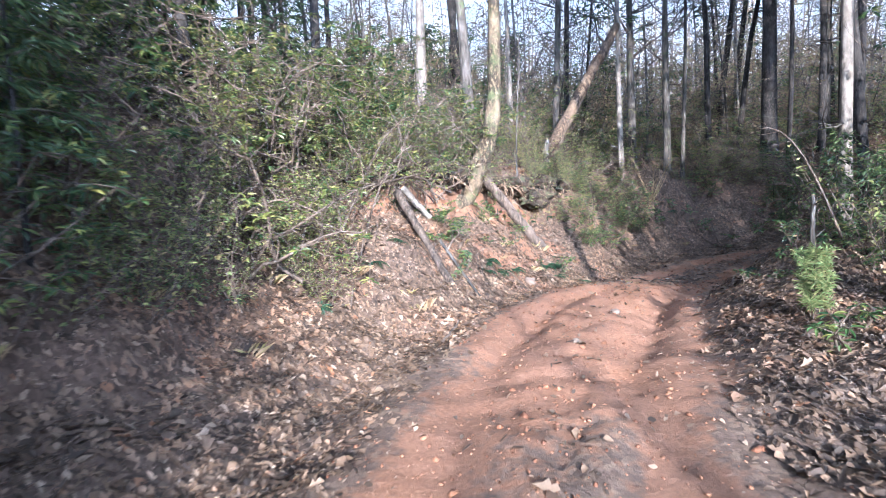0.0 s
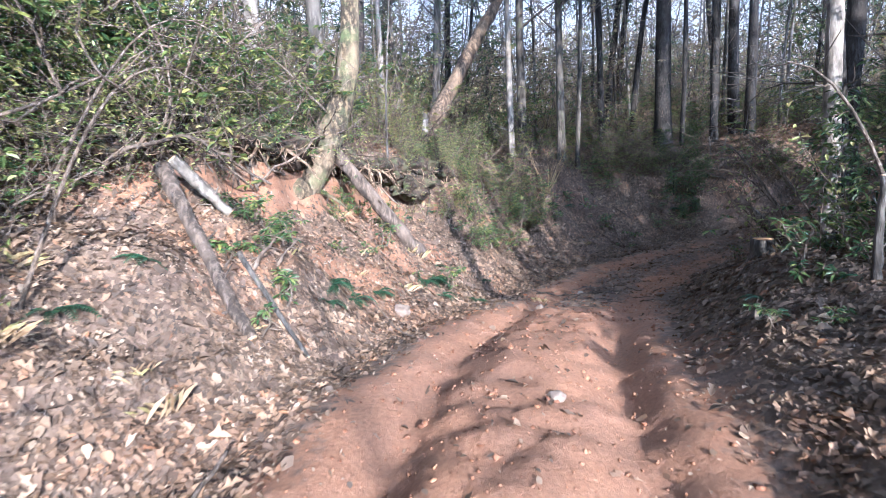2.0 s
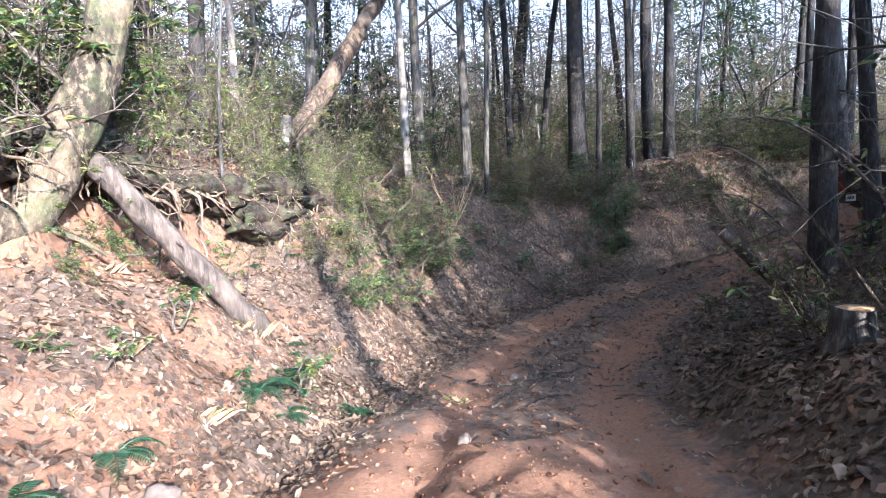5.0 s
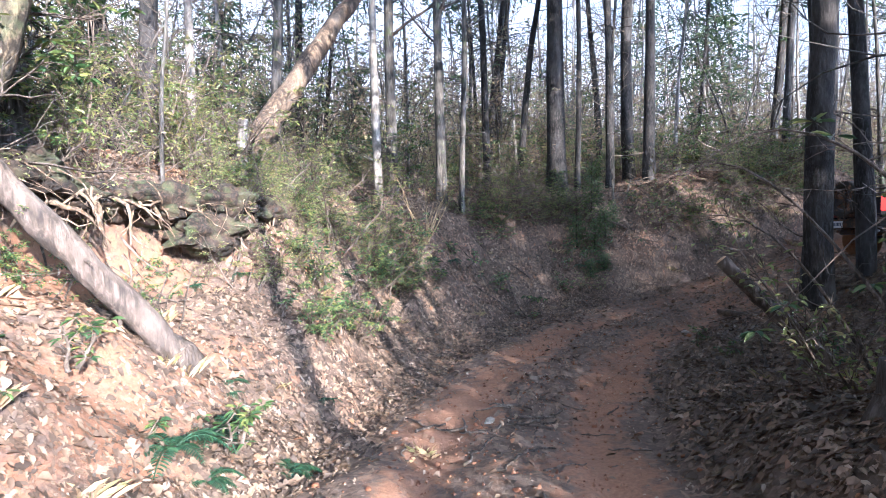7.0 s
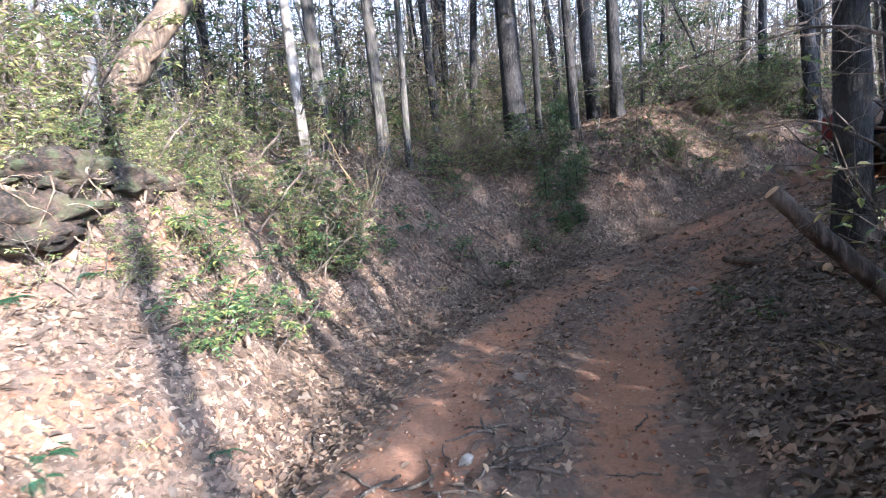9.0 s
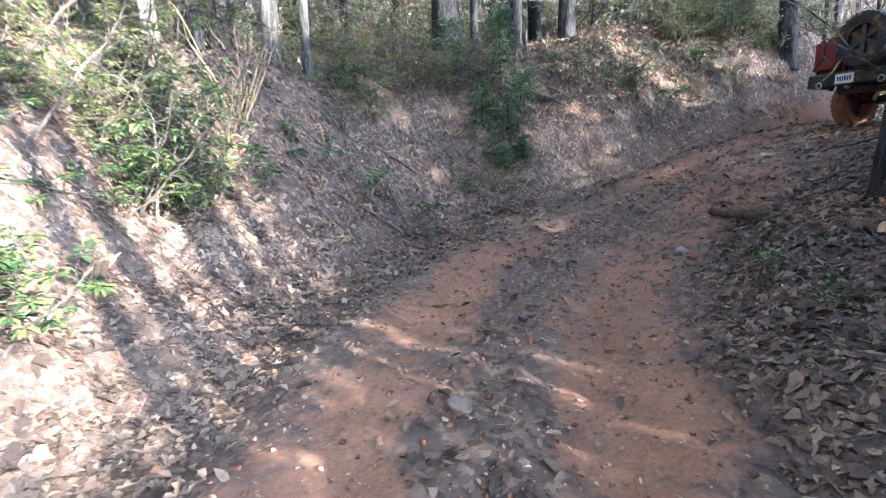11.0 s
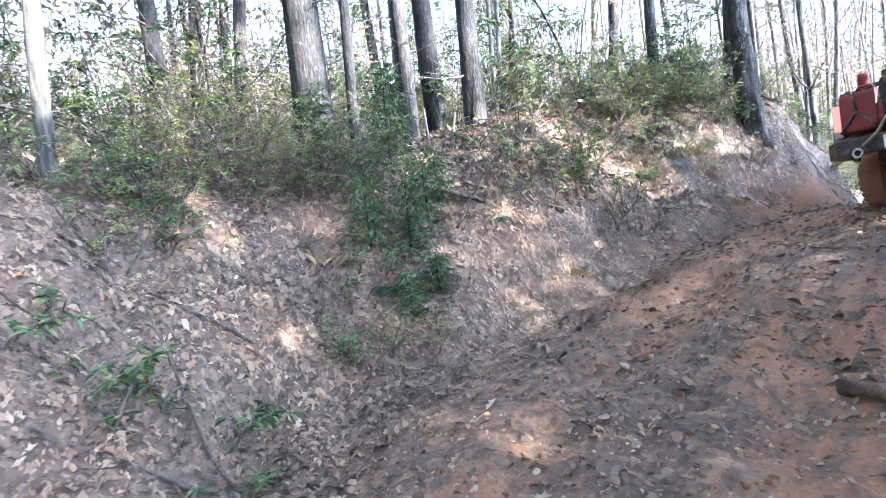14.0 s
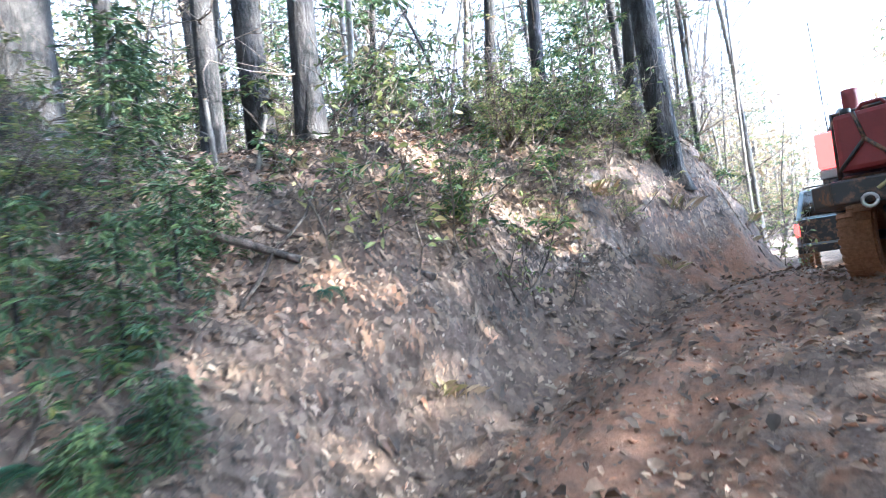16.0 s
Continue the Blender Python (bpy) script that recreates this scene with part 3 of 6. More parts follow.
# ---- trees ----
rnd = random.Random(7)


def wander(p, d, length, n, bend, rise=0.0):
    """Points of a limb that wanders off from p along d."""
    pts, p, d = [Vector(p)], Vector(p), Vector(d).normalized()
    for _ in range(n):
        d = (d + Vector((rnd.gauss(0, bend), rnd.gauss(0, bend), rnd.gauss(0, bend) + rise))).normalized()
        p = p + d * (length / n)
        pts.append(p.copy())
    return pts


def limb(geo, p, d, length, radius, depth, twigs=3, bend=0.16, rise=0.04):
    pts = wander(p, d, length, 5 if depth else 3, bend, rise)
    n = len(pts)
    geo.tube(pts, [radius * (1 - 0.75 * i / (n - 1)) for i in range(n)], 5 if radius > 0.03 else 3, False)
    if depth:
        for _ in range(twigs):
            i = rnd.randint(1, n - 1)
            away = Vector((rnd.gauss(0, 1), rnd.gauss(0, 1), rnd.gauss(0.25, 0.6)))
            limb(geo, pts[i], (pts[i] - pts[i - 1]).normalized() + away.normalized() * 0.9, length * rnd.uniform(0.35, 0.65), radius * 0.5, depth - 1, twigs, bend * 1.2, rise)


def trunk_geo(height, radius, crook=0.012, lean=(0, 0), sides=12):
    """A tapered trunk with a flared foot; returns it with its line."""
    g, pts, rad = Geo(), [], []
    p, d = Vector((0, 0, -0.35)), Vector((lean[0], lean[1], 1)).normalized()
    n = 18
    for i in range(n + 1):
        u = i / n
        pts.append(p.copy())
        foot = 1 + 0.55 * math.exp(-max(u * height - 0.1, 0) / (radius * 1.6))
        rad.append(radius * (1 - 0.72 * u) * foot * rnd.uniform(0.96, 1.04))
        d = (d + Vector((rnd.gauss(0, crook), rnd.gauss(0, crook), 0.02))).normalized()
        p = p + d * (0.35 if i == 0 else height / n)
    g.tube(pts, rad, sides)
    base = Vector((0, 0, 0))
    for k, v in enumerate(g.v):
        a = math.atan2(v.y - base.y, v.x - base.x)
        low = math.exp(-max(v.z, 0) / (radius * 2.2))
        s = 1 + 0.22 * low * math.sin(a * 4 + radius * 50) + 0.03 * math.sin(a * 7 + v.z * 3)
        c = min(range(len(pts)), key=lambda q: abs(pts[q].z - v.z))
        v.x, v.y = pts[c].x + (v.x - pts[c].x) * s, pts[c].y + (v.y - pts[c].y) * s
    return g, pts, rad


def bare_tree(height, radius, material, label, crook=0.012, lean=(0, 0), low=0.3, limbs=22, dead=5, name="tree"):
    t = thing(name, label, name, "saplings" if name == "sapling" else "forest trees")
    g, pts, rad = trunk_geo(height, radius, crook, lean)
    part("trunk", g, material, t)
    c = Geo()
    n = len(pts)
    for _ in range(limbs):
        u = rnd.uniform(low, 0.98)
        i = min(n - 1, int(u * (n - 1)))
        a = rnd.uniform(0, 6.283)
        d = Vector((math.cos(a), math.sin(a), rnd.uniform(0.25, 0.9)))
        limb(c, pts[i], d, height * rnd.uniform(0.10, 0.22) * (1.25 - u * 0.6), rad[i] * rnd.uniform(0.22, 0.4), 2, 4)
    for _ in range(dead):
        i = int(rnd.uniform(0.10, low + 0.15) * (n - 1))
        a = rnd.uniform(0, 6.283)
        limb(c, pts[i], (math.cos(a), math.sin(a), rnd.uniform(-0.2, 0.4)), rnd.uniform(0.6, 2.2), 0.02, 1, 3, 0.2, 0)
    part("crown", c, TWIG if material is not BARK_PALE else BARK_GREY, t, "bare winter branches")
    return t


def evergreen_tree(height, radius, label, start=0.25, density=1.0, name="hemlock"):
    """Whorls of drooping limbs that carry many needle sprays."""
    t = thing(name, label, "hemlock", "hemlocks")
    g, pts, rad = trunk_geo(height, radius, 0.008)
    part("trunk", g, BARK_DARK, t)
    c, leaves = Geo(), Geo()
    fine = min(1.0, 0.16 + height / 9)
    n = int(46 * density)
    for k in range(n):
        u = start + (0.99 - start) * k / n
        i = u * (len(pts) - 1)
        q = pts[int(i)].lerp(pts[min(int(i) + 1, len(pts) - 1)], i - int(i))
        a = k * 2.4 + rnd.uniform(-0.4, 0.4)
        L = height * 0.20 * (1.12 - u) * rnd.uniform(0.7, 1.2) + 0.3 * fine
        w = wander(q, (math.cos(a), math.sin(a), 0.15), L, 6, 0.09, -0.05)
        c.tube(w, [0.035 * fine * (1 - 0.85 * m / 6) for m in range(7)], 4, False)
        for m in range(2, 7):
            for _ in range(int(9 * density) + 2):
                away = Vector((rnd.gauss(0, 1), rnd.gauss(0, 1), rnd.gauss(0, 0.35))).normalized()
                p = w[m] + away * rnd.uniform(0.05, 0.45) * fine
                leaves.blade(p, away + Vector((0, 0, -0.2)), Vector((rnd.gauss(0, 0.4), rnd.gauss(0, 0.4), 1)), rnd.uniform(0.18, 0.36) * fine, rnd.uniform(0.05, 0.11) * fine, 0.3)
    part("branchwork", c, TWIG, t)
    part("crown", leaves, NEEDLE, t, "dark green needle sprays", smooth=False)
    return t


def pine_tree(height, radius, label, lean=(0, 0), start=0.6, full=1.0, name="pine_tree", dead=9):
    """A tall pine: a long clean trunk with dead stubs and a high crown."""
    t = thing(name, label, "pine tree", "forest pines")
    g, pts, rad = trunk_geo(height, radius, 0.022, lean)
    part("trunk", g, BARK_DARK, t)
    c, leaves = Geo(), Geo()
    n = len(pts)
    count = int(26 * full)
    for k in range(count):
        i = int((start + (0.98 - start) * k / count) * (n - 1))
        a = k * 2.4
        L = height * rnd.uniform(0.10, 0.19) * (1.3 - 0.65 * k / count) * min(full, 1.15)
        w = wander(pts[i], (math.cos(a), math.sin(a), 0.25), L, 5, 0.12, 0.02)
        c.tube(w, [0.05, 0.04, 0.032, 0.025, 0.018, 0.01], 4, False)
        for m in range(1, 6):
            for _ in range(11):
                away = Vector((rnd.gauss(0, 1), rnd.gauss(0, 1), rnd.gauss(0.1, 0.5))).normalized()
                leaves.blade(w[m] + away * rnd.uniform(0.05, 0.7), away, Vector((rnd.gauss(0, 0.5), rnd.gauss(0, 0.5), 1)), rnd.uniform(0.25, 0.5), rnd.uniform(0.08, 0.18), 0.2)
    for _ in range(dead):
        i = int(rnd.uniform(0.08, start) * (n - 1))
        a = rnd.uniform(0, 6.283)
        limb(c, pts[i], (math.cos(a), math.sin(a), rnd.uniform(-0.2, 0.3)), rnd.uniform(0.5, 2.4), 0.022, 1, 3, 0.2, 0)
    part("branchwork", c, TWIG, t)
    part("crown", leaves, NEEDLE, t, "high green needle crown", smooth=False)
    return t


def put(ob, x, y, turn=0.0, size=1.0, sink=0.05, lean=(0.0, 0.0), first=False):
    m = pose(x, y, G(x, y) - sink, lean[0], lean[1], turn)
    if first:
        ob.matrix_basis = m
        ob.scale = (size, size, size)
        return ob
    c = copy_thing(ob, m)
    c.scale = (size, size, size)
    return c


# trees that stand close enough to be known one by one; nine pines are added
KNOWN_AND_ADDED = [
    # x, y, radius, height, bark, lean x, lean y, label
    (14.7, 24.3, 0.36, 22, BARK_DARK, 0.0, 0.0, "thick straight dark-barked pine on the ridge"),
    (17.55, 22.85, 0.21, 18, BARK_DARK, -0.01, 0.0, "dark pine at the edge of the leafy bank"),
    (18.1, 24.3, 0.25, 18, BARK_DARK, 0.0, 0.01, "dark pine behind the edge of the bank"),
    (16.65, 23.8, 0.17, 16, BARK_DARK, 0.02, 0.0, "dark crooked trunk behind the bank"),
    (21.0, 18.95, 0.15, 18, BARK_DARK, -0.01, 0.0, "grey-brown trunk above the end of the bank"),
    (19.85, 18.4, 0.20, 19, BARK_DARK, -0.015, 0.0, "thick brown trunk above the end of the bank"),
    (21.6, 20.6, 0.14, 17, BARK_DARK, 0.0, 0.0, "dark trunk behind the end of the bank"),
    (13.0, 14.8, 0.25, 19, BARK_DARK, -0.02, 0.0, "dark furrowed pine at the roadside"),
    (14.2, 14.6, 0.17, 17, BARK_DARK, 0.0, 0.0, "dark pine beside a thicker one"),
    (7.75, 23.2, 0.13, 17, BARK_PALE, -0.045, 0.0, "slender pale trunk on the bank"),
    (9.9, 23.7, 0.17, 17, BARK_GREY, -0.01, 0.0, "grey smooth trunk growing on the bank"),
    (8.9, 25.2, 0.20, 18, BARK_GREY, 0.0, 0.0, "grey trunk behind the bank"),
    (8.1, 10.8, 0.13, 16, BARK_PALE, -0.01, 0.0, "pale birch-like trunk by the track"),
    (8.9, 11.3, 0.12, 15, BARK_DARK, 0.0, 0.0, "dark trunk beside a pale one"),
    (14.0, 25.6, 0.14, 18, BARK_DARK, 0.0, 0.0, "dark trunk on the ridge"),
    (12.6, 25.4, 0.15, 18, BARK_DARK, 0.01, 0.0, "dark trunk on the ridge"),
    (15.45, 24.1, 0.11, 15, BARK_DARK, -0.02, 0.0, "slim grey trunk on the ridge"),
    (14.9, 24.9, 0.08, 15, BARK_GREY, 0.0, 0.0, "slim grey trunk on the ridge"),
    (1.0, 17.2, 0.20, 16, BARK_GREY, 0.0, 0.0, "grey trunk above the cut bank"),
    (-0.6, 18.0, 0.19, 16, BARK_PALE, 0.02, 0.0, "pale trunk above the cut bank"),
    (2.2, 22.5, 0.22, 18, BARK_DARK, 0.0, 0.0, "dark trunk among the laurels"),
    (3.1, 23.8, 0.12, 17, BARK_PALE, 0.0, 0.0, "slender pale trunk among the laurels"),
    (5.2, 24.8, 0.17, 18, BARK_GREY, -0.01, 0.0, "grey trunk on the ridge"),
    (10.4, 23.4, 0.10, 14, BARK_GREY, 0.0, 0.0, "slim grey trunk on the ridge"),
    (17.6, 24.8, 0.14, 17, BARK_GREY, 0.0, 0.0, "grey trunk on the ridge"),
    (24.5, 19.0, 0.10, 12, BARK_GREY, -0.06, 0.0, "leaning slim grey trunk"),
    (25.5, 18.0, 0.09, 12, BARK_GREY, -0.08, 0.02, "bent slim grey trunk"),
    (28.0, 18.5, 0.08, 12, BARK_GREY, 0.03, 0.0, "slim grey trunk by the road"),
    (-3.2, 14.5, 0.14, 15, BARK_DARK, 0.0, 0.0, "dark trunk in the thicket"),
    (-4.5, 10.0, 0.12, 17, BARK_DARK, 0.0, 0.0, "dark trunk in the thicket"),
    # from here on: pines added beyond the view, whose crowns dim the skylight
    (-4.6, 4.5, 0.18, 18, BARK_DARK, 0.0, 0.0, "dark pine added beside the track to cut sky light"),
    (-5.5, -1.0, 0.2, 19, BARK_DARK, 0.0, 0.0, "dark pine added beside the track to cut sky light"),
    (5.8, 2.0, 0.18, 19, BARK_DARK, 0.0, 0.0, "dark pine added beside the track to cut sky light"),
    (-6.5, 7.5, 0.16, 18, BARK_DARK, 0.0, 0.0, "dark pine added above the first bank to cut sky light"),
    (-2.2, 1.0, 0.15, 18, BARK_DARK, -0.03, 0.0, "dark pine added close to the track to cut sky light"),
    (7.6, 4.5, 0.17, 18, BARK_DARK, 0.0, 0.0, "dark pine added in the roadside brush to cut sky light"),
    (8.8, 6.2, 0.15, 18, BARK_DARK, 0.0, 0.0, "dark pine added in the roadside brush to cut sky light"),
    (12.6, 9.5, 0.17, 18, BARK_DARK, 0.0, 0.0, "dark pine added in the roadside brush to cut sky light"),
    (9.8, 8.4, 0.16, 19, BARK_DARK, 0.0, 0.0, "dark pine added in the roadside brush to cut sky light"),
]
taken = []
for x, y, radius, height, mat, lx, ly, label in KNOWN_AND_ADDED:
    if mat is BARK_DARK:
        put(pine_tree(height + 2, radius, label, (lx, ly), (0.74 if y < 9 and x > 0 else 0.5) if y < 16 else 0.65, 1.15 if y < 16 else 0.8, dead=0 if y < 7 else 9), x, y, 0, 1, first=True)
    else:
        put(bare_tree(height, radius, mat, label, 0.010, (lx, ly), 0.34, 16, 6), x, y, 0, 1, first=True)
    taken.append((x, y))

# the wood beyond, from a few kinds of tree
kinds = [pine_tree(19, 0.16, "tall dark forest pine"),
         bare_tree(17, 0.12, BARK_GREY, "grey bare forest tree", 0.02, low=0.22, limbs=24),
         bare_tree(15, 0.08, BARK_PALE, "slender pale bare forest tree", 0.02, low=0.2, limbs=22),
         pine_tree(21, 0.21, "thick tall dark forest pine"),
         bare_tree(9, 0.045, BARK_GREY, "thin grey bare forest sapling", 0.035, low=0.12, limbs=26, dead=8, name="sapling"),
         bare_tree(7, 0.035, BARK_GREY, "thin crooked bare forest sapling", 0.05, low=0.1, limbs=26, dead=8, name="sapling")]
green = [evergreen_tree(13, 0.13, "dark green hemlock among bare trees", 0.12), evergreen_tree(8, 0.08, "young dark green hemlock", 0.08, 0.8)]


def clear_of_road(x, y, left, right):
    arc, side, _ = along([x], [y])
    return side[0] > left or side[0] < -right


def glade(x, y):
    """Gaps in the wood that let the low sun reach the upper track."""
    return y < 13.5 and any(abs(x + 0.1 * y - c) < 0.85 for c in (11.2, 14.0, 16.3))


def scatter(sources, weights, count, box, left=6.0, right=4.2, gap=1.1, sizes=(0.8, 1.2), test=None, tilt=2.5):
    made, tries = 0, 0
    while made < count and tries < count * 40:
        tries += 1
        x, y = rnd.uniform(box[0], box[1]), rnd.uniform(box[2], box[3])
        if glade(x, y) or not clear_of_road(x, y, left, right) or (test and not test(x, y)):
            continue
        if any((x - a) ** 2 + (y - b) ** 2 < gap * gap for a, b in taken):
            continue
        taken.append((x, y))
        put(rnd.choices(sources, weights)[0], x, y, rnd.uniform(0, 360), rnd.uniform(*sizes), 0.05, (rnd.gauss(0, tilt), rnd.gauss(0, tilt)))
        made += 1


for k, ob in enumerate(kinds + green):
    x, y = [(-8, 24), (26, 27), (11, 29), (-6, 30), (6, 27.5), (18, 27.5), (-12, 20), (-7, 13)][k]
    put(ob, x, y, k * 50, 1, first=True)
    taken.append((x, y))
scatter(kinds, [2, 5, 9, 1, 6, 6], 80, (-14, 34, 21, 48), gap=1.3)
scatter(kinds, [2, 6, 5, 1, 4, 4], 60, (18, 60, -6, 50), left=5.5, gap=1.6)
scatter(kinds, [5, 5, 4, 3, 3, 3], 40, (-30, -4, 4, 40), gap=1.6)
scatter(kinds, [1, 5, 4, 1, 3, 4], 16, (11.5, 26, -4, 13), right=4.8, gap=1.5)
scatter(green, [1, 1], 7, (-14, 40, 27, 50), gap=2.5)
scatter(green, [1, 2], 4, (22, 50, 0, 28), left=6, gap=2.5)
scatter(kinds, [3, 5, 4, 2, 4, 4], 34, (24, 50, 15, 36), left=3.6, gap=1.1)
scatter(kinds, [2, 5, 5, 1, 5, 5], 34, (36, 74, -2, 22), left=2.4, right=2.4, gap=1.3)
# tall pines added to close over the track; unseen crowns cut the skylight
sky_screen = pine_tree(26, 0.19, "very tall dark pine with a high crown, added to screen the sky", start=0.66, full=1.5)
put(sky_screen, -9, 17, 0, 1, first=True)
taken.append((-9, 17))
scatter([sky_screen], [1], 7, (-12, 26, 21, 30), left=7.0, gap=2.0, sizes=(0.9, 1.1))
scatter([sky_screen], [1], 13, (4, 26, 2, 14), left=6, right=4.6, gap=2.0, sizes=(0.9, 1.1))
scatter([sky_screen], [1], 12, (-14, -3, -2, 20), left=5.4, gap=2.0, sizes=(0.9, 1.1))
# unseen bare trees added behind the drive's start, between sun and track, for shade
scatter(kinds[1:3] + kinds[4:], [5, 4, 3, 2], 60, (-20, 34, -45, -6), left=2.6, right=2.6, gap=1.3, test=lambda x, y: not -0.3 < x + 0.1 * y < 3.4 or rnd.random() < 0.3)
# five small hemlocks added out of view to shade the right verge
for x, y, s in ((8.4, 4.0, 0.42), (10.2, 3.2, 0.5), (11.8, 4.6, 0.6), (10.6, 6.2, 0.5), (14.6, 5.0, 0.5)):
    put(green[1], x, y, x * 90, s)
# two taller hemlocks, also unseen, added to shade the later bank
for x, y, s in ((11.0, -2.0, 0.6), (15.6, -5.0, 0.7)):
    put(green[0], x, y, x * 70, s)
for x, y, s in ((-5.6, 12.4, 1.0), (-6.2, 9.6, 1.0), (-4.8, 16.2, 0.9), (-7.5, 13.5, 1.2)):
    put(green[1], x, y, x * 70, s)
# five hemlocks added behind the start, out of view, to darken the left bank
for x, y, s in ((-2.5, -1.4, 0.5), (-3.3, -0.9, 0.6), (-4.2, -1.6, 0.7), (-2.8, -3.0, 0.7), (-5.2, -0.6, 0.7)):
    put(green[1], x, y, x * 70, s)
# unseen hemlocks added to shade the late bank; low sun passes below their crowns
high = evergreen_tree(10.5, 0.11, "hemlock with a clean trunk and a high crown, added for shade", 0.42, 0.9)
put(high, 10.6, 4.8, 0, 1, first=True)
for x, y, z in ((17.6, 6.4, 0.85), (12.0, 7.4, 0.8)):
    put(high, x, y, x * 77, z)
    taken.append((x, y))
for x, y, z in ((11.6, 1.6, 1.0), (13.4, -0.6, 1.1), (15.2, 2.4, 1.0), (16.8, 1.0, 1.05), (14.4, 0.6, 1.0), (21.6, 0.8, 1.1), (23.4, -2.0, 1.2), (12.4, -4.2, 1.2)):
    put(high, x, y, x * 77, z)
    taken.append((x, y))
for x, y, s in ((-3.6, 4.6, 0.42), (-4.8, 5.6, 0.6)):
    put(green[1], x, y, x * 70, s)
# four tall hemlocks added unseen behind the start to shade the near left ground
for x, y, s in ((-2.1, -5.4, 0.62), (-2.7, -3.2, 0.5), (-2.2, -8.6, 0.75), (-3.8, -6.6, 0.8)):
    put(green[0], x, y, x * 70, s)
    taken.append((x, y))
# hemlocks strewn behind the start on the left, added to thicken that shade
scatter(green, [2, 3], 18, (-12, -2.0, -14, -1.2), left=2.2, right=9, gap=1.0)
scatter([kinds[0], green[1]], [1, 1], 4, (25, 36, -20, -2), gap=2.5)
scatter(kinds[4:], [1, 1], 70, (-10, 36, 21, 40), gap=0.7, sizes=(0.6, 1.3), tilt=5)
scatter(kinds[4:], [1, 1], 24, (8, 24, 3, 13), right=4.4, gap=0.7, sizes=(0.5, 1.1), tilt=6)
scatter(kinds[4:], [1, 1], 18, (-9, 4, 9, 22), left=5.2, gap=0.7, sizes=(0.5, 1.0), tilt=6)


def far_wood():
    """The wood too far off to be told apart: trunks, limbs and thin leaves."""
    g, l = Geo(), Geo()
    for k in range(1050):
        a, d = (rnd.uniform(0, 6.283), rnd.uniform(40, 115)) if k < 420 else (rnd.uniform(-0.35, 2.1), rnd.uniform(38, 90))
        x, y = 8 + d * math.cos(a), 12 + d * math.sin(a)
        if not clear_of_road(x, y, 5, 4):
            continue
        z, h, r = G(x, y), rnd.uniform(9, 20), rnd.uniform(0.05, 0.22)
        p = Vector((x, y, z - 0.2))
        lean = Vector((rnd.gauss(0, 0.04), rnd.gauss(0, 0.04), 1))
        pts = [p + lean * h * u for u in (0, 0.3, 0.6, 1)]
        g.tube(pts, [r * 1.1, r * 0.9, r * 0.6, r * 0.15], 5, False)
        for _ in range(15):
            u = rnd.uniform(0.10, 0.98)
            b = rnd.uniform(0, 6.283)
            limb(g, p + lean * h * u, (math.cos(b), math.sin(b), rnd.uniform(0.0, 0.9)), rnd.uniform(1.2, 4.0), r * 0.2 + 0.01, 1, 2)
        for _ in range(10 if k < 420 else 22):
            q = p + lean * h * rnd.uniform(0.04, 0.8) + Vector((rnd.gauss(0, 1.6), rnd.gauss(0, 1.6), rnd.gauss(0, 0.6)))
            for _ in range(14):
                away = Vector((rnd.gauss(0, 1), rnd.gauss(0, 1), rnd.gauss(0, 0.5)))
                l.blade(q + away * 0.5, away, Vector((rnd.gauss(0, 0.6), rnd.gauss(0, 0.6), 1)), rnd.uniform(0.22, 0.5), rnd.uniform(0.11, 0.24))
    tagged(part("far_wood", g, BARK_PALE), "distant bare grey winter woodland", "woodland", kind="stuff")
    tagged(part("far_leaves", l, BEECH, smooth=False), "distant thin tan and olive leaves", "foliage", kind="stuff")


far_wood()


def thin_leaves():
    """Dry and olive leaves that hang on the thin stems of the wood behind the ridge."""
    g, l = Geo(), Geo()
    for _ in range(4200):
        x, y = rnd.uniform(-16, 46), rnd.uniform(25, 48)
        if not clear_of_road(x, y, 8, 8):
            continue
        q = Vector((x, y, G(x, y) + rnd.uniform(0.5, 11) * rnd.uniform(0.4, 1)))
        pts = wander(q, (rnd.gauss(0, 1), rnd.gauss(0, 1), rnd.gauss(0.3, 0.5)), rnd.uniform(1.0, 2.4), 4, 0.2)
        g.tube(pts, [0.014, 0.011, 0.009, 0.006, 0.004], 3, False)
        for k in range(1, 5):
            for _ in range(7):
                away = Vector((rnd.gauss(0, 1), rnd.gauss(0, 1), rnd.gauss(0, 0.5)))
                l.blade(pts[k] + away * 0.16, away, Vector((rnd.gauss(0, 0.6), rnd.gauss(0, 0.6), 1)), rnd.uniform(0.09, 0.18), rnd.uniform(0.05, 0.10))
    tagged(part("thin_twigs", g, TWIG), "thin bare twigs in the wood behind the ridge", "twigs", kind="stuff")
    tagged(part("thin_leaves", l, BEECH, smooth=False), "thin tan and olive leaves in the wood", "foliage", kind="stuff")


thin_leaves()


